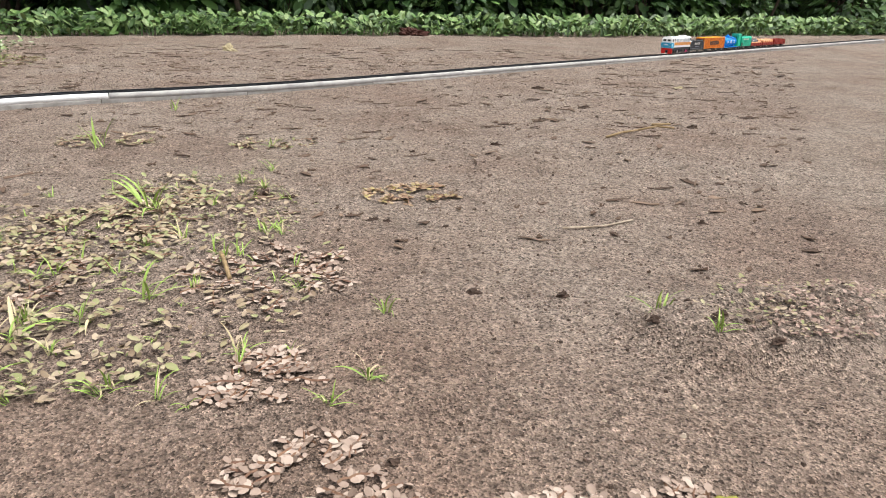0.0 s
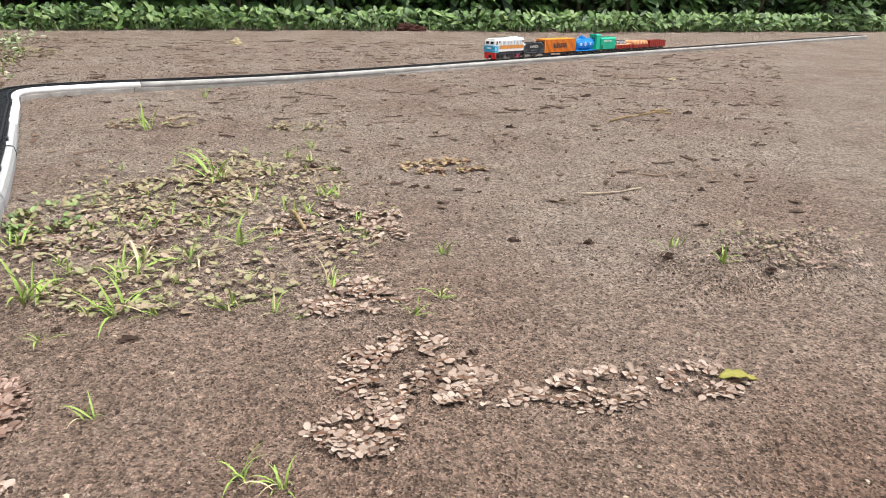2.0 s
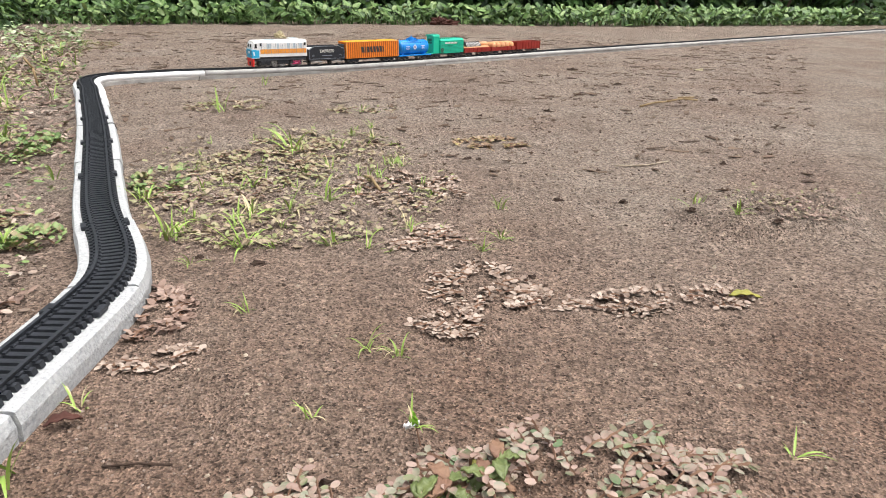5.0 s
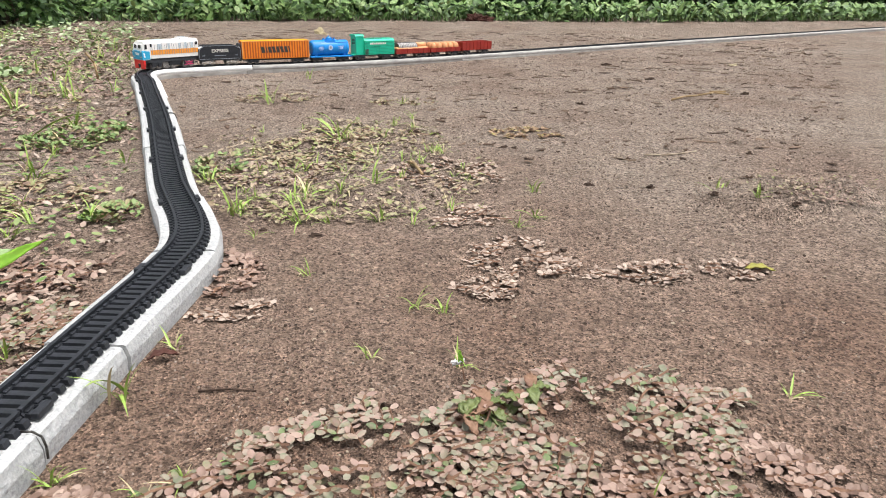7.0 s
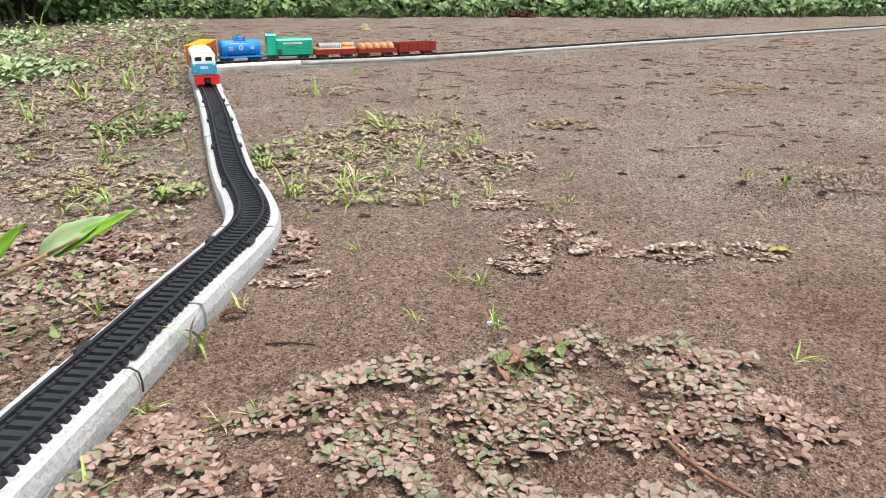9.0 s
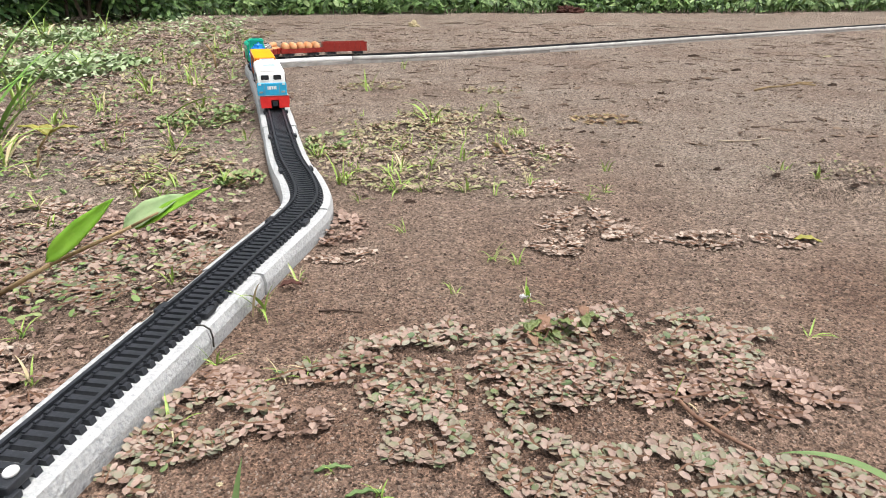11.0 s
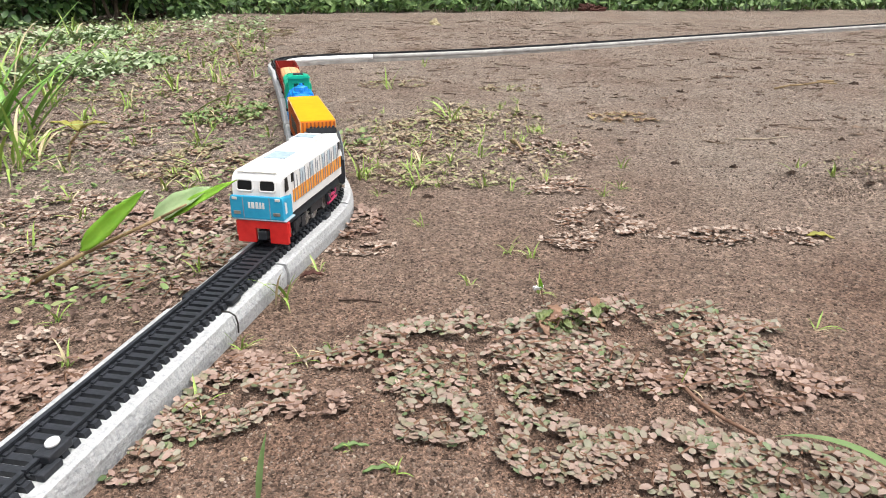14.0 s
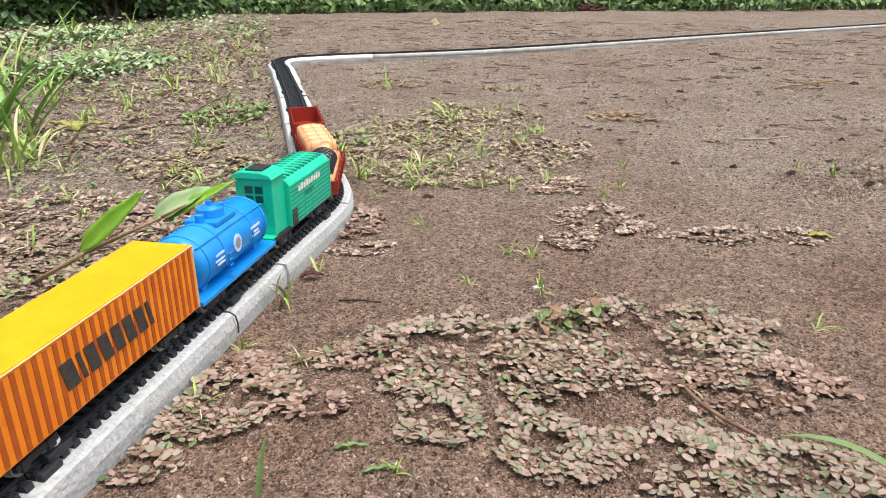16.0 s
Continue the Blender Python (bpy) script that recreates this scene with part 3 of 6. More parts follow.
SLEEPER = sleeper_mesh()
RAIL = [(-0.0013, 0.0), (0.0013, 0.0), (0.0011, 0.0007), (0.0005, 0.0012), (0.0005, 0.0022), (0.0009, 0.0026), (0.0009, 0.0034), (-0.0009, 0.0034), (-0.0009, 0.0026), (-0.0005, 0.0022), (-0.0005, 0.0012), (-0.0011, 0.0007)]
SECTION = 0.138
PITCH = 0.0060


def track_section(a0, a1, singly):
    root = thing("track_section", "black plastic toy railway track section on the foam strip", "toy track", "track sections")
    for s in (-1, 1):
        part("rail", swept(a0 + 0.0004, a1 - 0.0004, [(s * GAUGE_HALF + u, BED_TOP + 0.0021 + v) for u, v in RAIL], 0.01), PLASTIC, root)
        jb = bmesh.new()
        for a in (a0 + 0.006,):
            p, d = on_track(a), heading(a)
            c = Vector((p[0] + d[1] * s * 0.0128, p[1] - d[0] * s * 0.0128, 0))
            box(jb, -0.005, 0.005, -0.0017, 0.0017, BED_TOP + 0.0004, BED_TOP + 0.0034, bevel=0.0006)
            jb.transform(Matrix.Translation(c) @ Matrix.Rotation(math.atan2(d[1], d[0]), 4, "Z"))
        part("joint_clip", jb, PLASTIC, root)
    n = int(round((a1 - a0) / PITCH))
    vs, fs = [], []
    base_v = [v.co.copy() for v in SLEEPER.vertices]
    base_f = [tuple(q.vertices) for q in SLEEPER.polygons]
    for k in range(n):
        a = a0 + (k + 0.5) * (a1 - a0) / n
        p, d = on_track(a), heading(a)
        m = Matrix.Translation((p[0], p[1], BED_TOP + 0.0003)) @ Matrix.Rotation(math.atan2(d[1], d[0]), 4, "Z")
        if singly:
            ob = new("sleeper", SLEEPER)
            ob.parent = root
            ob.matrix_basis = m
        else:
            b = len(vs)
            vs.extend(m @ v for v in base_v)
            fs.extend(tuple(i + b for i in q) for q in base_f)
    if not singly:
        ob = tagged(new("sleeper_row", mesh_of("sleeper_row", vs, fs, PLASTIC)), kind="stuff")
        ob.parent = root


a = 1.368 - 9 * SECTION
while a + SECTION < 5.95:
    track_section(a, a + SECTION, True)
    a += SECTION

# a white peg on a dark block at the rail, close by
peg = thing("rail_peg", "white rounded peg on a black block beside the rail", "track fitting")
pa = 1.243
pp, pd = on_track(pa), heading(pa)
mp = Matrix.Translation((pp[0] + pd[1] * 0.0092, pp[1] - pd[0] * 0.0092, BED_TOP + 0.0028)) @ Matrix.Rotation(math.atan2(pd[1], pd[0]), 4, "Z")
bm = boxes((-0.006, 0.006, -0.0035, 0.0035, 0.0, 0.0035), bevel=0.0006)
bm.transform(mp)
part("block", bm, PLASTIC, peg)
bm = bmesh.new()
bmesh.ops.create_uvsphere(bm, u_segments=16, v_segments=10, radius=1.0)
bm.transform(mp @ Matrix.Translation((0.0005, 0, 0.0046)) @ Matrix.Diagonal((0.0030, 0.0024, 0.0016, 1)))
part("cap", bm, WHITE, peg, "white rounded cap", True)

# ---- the toy train; every car stands with its middle over the rails, x to the front


def wheelset(root, x, r, w=0.0085, mat=WHEEL, name="wheel", spokes=False):
    for s in (-1, 1):
        bm = bmesh.new()
        tube(bm, (x, s * (w - 0.0012), r), (x, s * (w + 0.0012), r), r, n=18)
        tube(bm, (x, s * (w - 0.0018), r), (x, s * (w - 0.0012), r), r * 1.12, n=18)
        tube(bm, (x, s * (w + 0.0012), r), (x, s * (w + 0.0018), r), r * 0.3, n=10)
        ob = part(name, bm, mat, root)
        if spokes:
            sp = bmesh.new()
            for k in range(8):
                t = k * math.pi / 4
                tube(sp, (x, s * (w + 0.0014), r), (x + r * 0.85 * math.cos(t), s * (w + 0.0014), r + r * 0.85 * math.sin(t)), 0.0005, n=5)
            part("spokes", sp, METAL, ob)


def bogie(root, x, half=0.011, w=0.0112, mat=PLASTIC):
    bm = bmesh.new()
    for s in (-1, 1):
        box(bm, x - half, x + half, s * w - 0.0011, s * w + 0.0011, 0.0032, 0.0062, bevel=0.0004)
        for dx in (-0.62, 0.62):
            box(bm, x + dx * half - 0.0022, x + dx * half + 0.0022, s * w - 0.0016, s * w + 0.0016, 0.0022, 0.0066, bevel=0.0004)
        for k in range(3):
            tube(bm, (x - 0.0022 + 0.0022 * k, s * w, 0.0034), (x - 0.0022 + 0.0022 * k, s * w, 0.0068), 0.0009, n=7)
    box(bm, x - 0.004, x + 0.004, -w, w, 0.0048, 0.0078)
    part("bogie_frame", bm, mat, root)
    for dx in (-0.62, 0.62):
        wheelset(root, x + dx * half, 0.0042)


def coupler(root, x0, x1):
    part("coupler", boxes((x0, x1, -0.0018, 0.0018, 0.0052, 0.0072), bevel=0.0004), PLASTIC, root)


def bars(root, name, rows, side, y, mat, label=""):
    """Flat strips on a side wall: rows of x0, x1, z0, z1."""
    bm = bmesh.new()
    for x0, x1, z0, z1 in rows:
        box(bm, x0, x1, min(side * y, side * (y + 0.0003)), max(side * y, side * (y + 0.0003)), z0, z1)
    return part(name, bm, mat, root, label)


def lettering(root, text, size, m, mat, stretch=1.0):
    cu = bpy.data.curves.new("lettering", "FONT")
    cu.body, cu.size, cu.extrude, cu.align_x, cu.align_y = text, size, 0.00012, "CENTER", "CENTER"
    cu.offset = size * 0.012
    tmp = bpy.data.objects.new("lettering", cu)
    scene.collection.objects.link(tmp)
    me = bpy.data.meshes.new_from_object(tmp.evaluated_get(bpy.context.evaluated_depsgraph_get()))
    bpy.data.objects.remove(tmp)
    me.materials.clear()
    me.materials.append(mat)
    me.transform(m @ Matrix.Diagonal((stretch, 1, 1, 1)))
    ob = new("lettering", me)
    ob.parent = root
    return ob


def side_text(side, x, y, z):
    """Pose of upright writing on the side wall, reading along the car."""
    return Matrix.Translation((x, side * y, z)) @ Matrix.Rotation(math.pi if side > 0 else 0, 4, "Z") @ Matrix.Rotation(math.pi / 2, 4, "X")


def panel(bm, pts):
    """A flat polygon with 0.4 mm of thickness along its own normal."""
    vs = [Vector(p) for p in pts]
    nrm = (vs[1] - vs[0]).cross(vs[2] - vs[0]).normalized() * 0.0004
    a = [bm.verts.new(v) for v in vs]
    b = [bm.verts.new(v + nrm) for v in vs]
    n = len(vs)
    bm.faces.new(a[::-1])
    bm.faces.new(b)
    for i in range(n):
        bm.faces.new((a[i], a[(i + 1) % n], b[(i + 1) % n], b[i]))
    return bm


def locomotive():
    """138 mm long diesel with a sloping cab front."""
    root = thing("toy_locomotive", "white toy diesel locomotive, cyan nose, red pilot, orange side stripe", "toy train")
    F, B, W = 0.069, -0.069, 0.0155
    # shell: long hood with rounded roof, then the cab whose front leans back
    zb, zt = 0.0125, 0.0405
    prof = [(-W, zb), (W, zb), (W, 0.0335), (W - 0.0012, 0.0368), (W - 0.0042, 0.0395), (W - 0.0085, zt), (-W + 0.0085, zt), (-W + 0.0042, 0.0395), (-W + 0.0012, 0.0368), (-W, 0.0335)]
    part("body", extruded(prof, B, 0.048, 0.0003), WHITE, root)
    bm = bmesh.new()
    rings = []
    for x, dz, dw in ((0.0482, 0.0, 0.0), (0.0565, 0.0, 0.0), (0.0615, -0.0016, 0.0004), (0.0655, -0.0095, 0.001), (0.0672, -0.0155, 0.0014), (0.0684, -0.028, 0.002)):
        ring = []
        for y, z in prof:
            zz = min(z, zt + dz) if z > zb else z
            yy = y * (W - dw) / W
            ring.append(bm.verts.new((x, yy, max(zz, zb))))
        rings.append(ring)
    m = len(prof)
    for i in range(len(rings) - 1):
        for j in range(m):
            bm.faces.new((rings[i][j], rings[i + 1][j], rings[i + 1][(j + 1) % m], rings[i][(j + 1) % m]))
    bm.faces.new(rings[0])
    bmesh.ops.remove_doubles(bm, verts=bm.verts, dist=0.00001)
    bmesh.ops.recalc_face_normals(bm, faces=bm.faces)
    cab = part("cab", bm, WHITE, root)
    # nose: cyan block below the windscreens, wrapping round the corners
    nose = extruded([(-0.0158, 0.0118), (0.0158, 0.0118), (0.0158, 0.0225), (0.0152, 0.0243), (-0.0152, 0.0243), (-0.0158, 0.0225)], 0.0510, 0.0692, 0.0006)
    nose_ob = part("nose", nose, CYAN, root, "cyan painted nose")
    # white emblem shape and lamp clusters on the nose
    bm = bmesh.new()
    for y0, y1, z0, z1 in ((-0.0048, -0.0036, 0.0178, 0.0212), (-0.0030, -0.0012, 0.0178, 0.0212), (-0.0004, 0.0012, 0.0178, 0.0212), (0.0018, 0.0030, 0.0178, 0.0212), (0.0036, 0.0048, 0.0178, 0.0212)):
        box(bm, 0.0691, 0.0696, y0, y1, z0, z1)
    part("emblem", bm, WHITE, nose_ob, "plain white emblem shape")
    for s in (-1, 1):
        part("headlamp", boxes((0.0688, 0.0699, s * 0.0118 - 0.0021, s * 0.0118 + 0.0021, 0.0142, 0.0160), bevel=0.0003), METAL, nose_ob, "small silver headlamps")
        part("marker_lamp", boxes((0.0688, 0.0697, s * 0.0128 - 0.0015, s * 0.0128 + 0.0015, 0.0222, 0.0236), bevel=0.0002), PALE_INK, nose_ob)
        part("door_line", boxes((0.0688, 0.0695, s * 0.0079 - 0.0002, s * 0.0079 + 0.0002, 0.0122, 0.0238)), GREY_LINE, nose_ob)
    part("sill", boxes((0.0510, 0.0697, -0.0161, 0.0161, 0.0108, 0.0117), bevel=0.0003), HATCH, nose_ob, "grey-blue sill")
    for s in (-1, 1):
        bm = panel(bmesh.new(), [(0.0620, s * 0.01595, 0.0150), (0.0650, s * 0.01595, 0.0145), (0.0660, s * 0.01595, 0.0215), (0.0625, s * 0.01595, 0.0205)][::s])
        part("side_flash", bm, WHITE, nose_ob)
    # windscreens, cab side windows, rear windows
    for s in (-1, 1):
        lo, hi = Vector((0.0671, 0, 0.0264)), Vector((0.0657, 0, 0.0314))
        outline = [(0.0028, 0.0), (0.0104, 0.0), (0.0114, 0.18), (0.0113, 0.80), (0.0102, 1.0), (0.0030, 1.0), (0.0020, 0.82), (0.0019, 0.18)]
        bm = panel(bmesh.new(), [tuple(lo.lerp(hi, u) + Vector((0, s * y, 0))) for y, u in outline][::s])
        win = part("windscreen", bm, GLASS, root, "dark cab windscreen")
        fr = bmesh.new()
        loop = [tuple(lo.lerp(hi, u) + Vector((0.0003, s * y, 0))) for y, u in outline]
        for i in range(8):
            tube(fr, loop[i], loop[(i + 1) % 8], 0.0005, n=6)
        part("frame", fr, WHITE, win)
        bm = panel(bmesh.new(), [(0.0560, s * 0.0155, 0.0262), (0.0622, s * 0.0155, 0.0258), (0.0606, s * 0.0153, 0.0318), (0.0564, s * 0.0153, 0.0322)][::-s])
        part("side_window", bm, GLASS, root)
        for x in (0.0465, -0.0640):
            bm = boxes((x - 0.0025, x + 0.0025, min(s * 0.0154, s * 0.0159), max(s * 0.0154, s * 0.0159), 0.0285, 0.0332))
            part("side_window", bm, GLASS, root)
        # orange band, pale panels and dark louvre lines along the hood
        bars(root, "stripe", [(-0.0672, 0.0480, 0.0178, 0.0245)], s, 0.0156, ORANGE_STRIPE, "broad orange side stripe")
        lines = []
        x = -0.060
        k = 0
        while x < 0.047:
            lines.append((x, x + (0.0005 if k % 3 else 0.0008), 0.0176, 0.0325 - 0.002 * (k % 2)))
            x += 0.0046 + 0.0012 * ((k * 5) % 3)
            k += 1
        for row in lines:
            bars(root, "louvre_line", [row], s, 0.0159, GREY_LINE)
        for row in ((-0.056, -0.050, 0.0250, 0.0322), (-0.040, -0.034, 0.0250, 0.0318), (-0.024, -0.019, 0.0250, 0.0322), (0.002, 0.007, 0.0250, 0.0322), (0.022, 0.031, 0.0250, 0.0318)):
            bars(root, "panel", [row], s, 0.01565, PALE_PANEL, "pale grey-blue side panel")
    # roof: hatch, exhaust hump, rear hump, brow over the screens
    part("roof_hatch", boxes((0.006, 0.029, -0.0066, 0.0066, 0.0404, 0.0409)), HATCH, root, "blue-grey roof hatch")
    part("roof_vent", boxes((-0.052, -0.030, -0.0085, 0.0085, 0.0402, 0.0428), bevel=0.0008), WHITE, root)
    part("roof_grille", boxes((-0.047, -0.036, -0.0062, 0.0062, 0.0427, 0.0432)), HATCH, root)
    bm = bmesh.new()
    for k in range(9):
        t0, t1 = -0.0115 + 0.0026 * k, -0.0115 + 0.0026 * (k + 1)
        tube(bm, (0.0628, t0, 0.0372 + 0.0006 * (k % 2)), (0.0628, t1, 0.0372 + 0.0006 * ((k + 1) % 2)), 0.0006, n=6)
    part("brow", bm, PALE_INK, root)
    # red pilot with the coupler notch
    bm = bmesh.new()
    for s in (-1, 1):
        lo, hi = sorted((s * 0.0042, s * 0.0152))
        box(bm, 0.0655, 0.0690, lo, hi, 0.0012, 0.0101, bevel=0.0004)
        lo, hi = sorted((s * 0.0118, s * 0.0158))
        box(bm, 0.0648, 0.0686, lo, hi, 0.0040, 0.0101, bevel=0.0004)
    box(bm, 0.0655, 0.0689, -0.0044, 0.0044, 0.0072, 0.0101)
    part("pilot", bm, RED, root, "red pilot with a square coupler notch")
    part("coupler", boxes((0.0640, 0.0700, -0.0026, 0.0026, 0.0026, 0.0062), bevel=0.0005), PLASTIC, root)
    # running gear
    part("underframe", boxes((B + 0.002, 0.066, -0.0122, 0.0122, 0.0072, 0.0126), (-0.022, 0.006, -0.0112, 0.0112, 0.0032, 0.0074), bevel=0.0005), PLASTIC, root)
    for x in (0.044, 0.030):
        wheelset(root, x, 0.0046)
    wheelset(root, 0.012, 0.0072, 0.0092, WHEEL, "driving_wheel", True)
    wheelset(root, -0.006, 0.0072, 0.0092, WHEEL, "driving_wheel", True)
    for x in (-0.034, -0.050):
        wheelset(root, x, 0.0046)
    for s in (-1, 1):
        for x in (-0.034, -0.050):
            part("axle_box", boxes((x - 0.004, x + 0.004, s * 0.0122 - 0.0012, s * 0.0122 + 0.0012, 0.0025, 0.0072), bevel=0.0004), PLASTIC, root)
        bm = bmesh.new()
        for x in (0.044, 0.030):
            box(bm, x - 0.004, x + 0.004, s * 0.0122 - 0.0012, s * 0.0122 + 0.0012, 0.0025, 0.0072, bevel=0.0004)
        box(bm, 0.024, 0.050, s * 0.0120 - 0.0010, s * 0.0120 + 0.0010, 0.0048, 0.0072)
        tube(bm, (0.052, s * 0.012, 0.0022), (0.026, s * 0.012, 0.0058), 0.0007, n=6)
        part("side_frame", bm, PLASTIC, root)
    for s in (-1, 1):
        bm = bmesh.new()
        tube(bm, (-0.030, s * 0.0128, 0.0030), (-0.052, s * 0.0128, 0.0036), 0.0008, n=7)
        tube(bm, (-0.032, s * 0.0128, 0.0066), (-0.040, s * 0.0128, 0.0030), 0.0008, n=7)
        tube(bm, (-0.044, s * 0.0128, 0.0030), (-0.050, s * 0.0128, 0.0068), 0.0008, n=7)
        tube(bm, (-0.036, s * 0.0128, 0.0058), (-0.050, s * 0.0128, 0.0056), 0.0007, n=7)
        part("drive_rod", bm, PINK, root, "magenta plastic rods")
    # the card shell sits a little off the middle of its chassis
    for ob in root.children_recursive:
        for v in ob.data.vertices:
            v.co.y -= 0.0022 * min(1.0, max(0.0, v.co.z - 0.0100) / 0.002)
    return root


def tender():
    root = thing("toy_tender", "black plastic toy tender with white load and pale lettering", "toy train")
    h = 0.037
    bm = boxes((-h, h, -0.0138, 0.0138, 0.0085, 0.0115), bevel=0.0004)
    part("floor", bm, PLASTIC, root)
    for s in (-1, 1):
        bm = bmesh.new()
        outline = [(-h, 0.0112), (h, 0.0112), (h, 0.0262), (h - 0.004, 0.0305), (h - 0.010, 0.0345), (-h + 0.010, 0.0345), (-h + 0.004, 0.0305), (-h, 0.0285)]
        a = [bm.verts.new((x, s * 0.0138, z)) for x, z in outline]
        b = [bm.verts.new((x, s * 0.0124, z)) for x, z in outline]
        n = len(outline)
        bm.faces.new(a if s < 0 else a[::-1])
        bm.faces.new(b[::-1] if s < 0 else b)
        for i in range(n):
            bm.faces.new((a[i], a[(i + 1) % n], b[(i + 1) % n], b[i]))
        bmesh.ops.recalc_face_normals(bm, faces=bm.faces)
        side = part("side_panel", bm, PLASTIC, root)
        lettering(side, "EXPRESS", 0.0078, side_text(s, 0.0, 0.0139, 0.0250), PALE_INK, 1.0)
        bars(side, "small_print", [(-0.010, 0.010, 0.0166, 0.0175), (-0.031, -0.026, 0.0180, 0.0186), (-0.031, -0.027, 0.0164, 0.0170), (0.026, 0.031, 0.0166, 0.0172), (0.026, 0.030, 0.0182, 0.0188)], s, 0.0138, GREY_LINE)
        rim = bmesh.new()
        for i in range(n):
            (x0, z0), (x1, z1) = outline[i], outline[(i + 1) % n]
            tube(rim, (x0 * 0.965, s * 0.0139, 0.0006 + z0 * 0.965), (x1 * 0.965, s * 0.0139, 0.0006 + z1 * 0.965), 0.0003, n=5)
        part("lining", rim, GREY_LINE, side)
    part("end_panel", boxes((h - 0.0014, h, -0.0124, 0.0124, 0.0112, 0.0290), bevel=0.0003), PLASTIC, root)
    part("end_panel", boxes((-h, -h + 0.0014, -0.0124, 0.0124, 0.0112, 0.0350), bevel=0.0003), PLASTIC, root)
    bm = bmesh.new()
    for y0, y1, z in ((-0.0122, 0.0122, 0.0290),):
        box(bm, -h + 0.0016, h - 0.0016, y0, y1, 0.0118, z)
    bmesh.ops.subdivide_edges(bm, edges=bm.edges, cuts=6, use_grid_fill=True)
    for v in bm.verts:
        if v.co.z > 0.028:
            v.co.z += 0.0018 + 0.0010 * noise.noise(v.co * 130)
    part("load", bm, WHITE, root, "white paper load", True)
    bm = bmesh.new()
    for k in range(7):
        y = -0.009 + 0.003 * k
        tube(bm, (-h + 0.0006, y, 0.0348), (-h + 0.0006, y + 0.0015, 0.0362 - 0.0006 * (k % 2)), 0.0010, n=6)
    part("coal_rim", bm, PLASTIC, root)
    for x in (0.021, -0.021):
        bogie(root, x, 0.011, 0.0118, CHROME)
    coupler(root, h, h + 0.005)
    return root


def container_car():
    root = thing("toy_container_wagon", "orange corrugated toy container with yellow roof on a black flat wagon", "toy train")
    h, w, z0, z1 = 0.069, 0.0150, 0.0095, 0.0430
    part("flat_frame", boxes((-h + 0.001, h - 0.001, -0.0115, 0.0115, 0.0062, 0.0092), bevel=0.0004), PLASTIC, root)
    box_ob = part("container", boxes((-h, h, -w, w, z0, z1), bevel=0.0004), CONT_SIDE, root, "orange card container")
    part("roof", boxes((-h + 0.0003, h - 0.0003, -w + 0.0003, w - 0.0003, z1 + 0.0001, z1 + 0.0006)), CONT_TOP, box_ob, "yellow card roof")
    for s in (-1, 1):
        ribs = [(-h + 0.002 + 0.0054 * k, -h + 0.0044 + 0.0054 * k, z0 + 0.001, z1 - 0.001) for k in range(25)]
        bars(box_ob, "corrugation", ribs, s, w, CONT_DARK, "dark orange corrugation lines")
        # eight slanted block letters reduced to plain bars
        for k, (wd, hole) in enumerate(((0.0074, 0), (0.0024, 0), (0.0062, 1), (0.0062, 1), (0.0060, 0), (0.0062, 1), (0.0062, 0), (0.0026, 0))):
            x = -0.0310 + sum((0.0074, 0.0024, 0.0062, 0.0062, 0.0060, 0.0062, 0.0062, 0.0026)[:k]) + 0.0023 * k
            y0, y1 = sorted((s * (w + 0.0003), s * (w + 0.0006)))
            flip = 1 if s < 0 else -1
            xa, xb = sorted((flip * x, flip * (x + wd)))
            word = box(bmesh.new(), xa, xb, y0, y1, 0.0205, 0.0325)
            for vert in word.verts:
                vert.co.x += -flip * 0.22 * (vert.co.z - 0.0265)
            part("dark_bar", word, INK, box_ob)
        corners = bmesh.new()
        for x in (-h, h):
            tube(corners, (x, s * w, z0), (x, s * w, z1), 0.0005, n=6)
        tube(corners, (-h, s * w, z1), (h, s * w, z1), 0.0004, n=6)
        part("edge_fold", corners, CONT_EDGE, box_ob, "pale folded card edges")
    for s in (-1, 1):
        bm = bmesh.new()
        for k in range(9):
            y = -w + 0.0016 + 0.0033 * k
            x0, x1 = sorted((s * h, s * (h + 0.0003)))
            box(bm, x0, x1, y, y + 0.0014, z0 + 0.001, z1 - 0.001)
        part("corrugation", bm, CONT_DARK, box_ob)
    for x in (0.047, -0.047):
        bogie(root, x)
    coupler(root, h, h + 0.005)
    return root


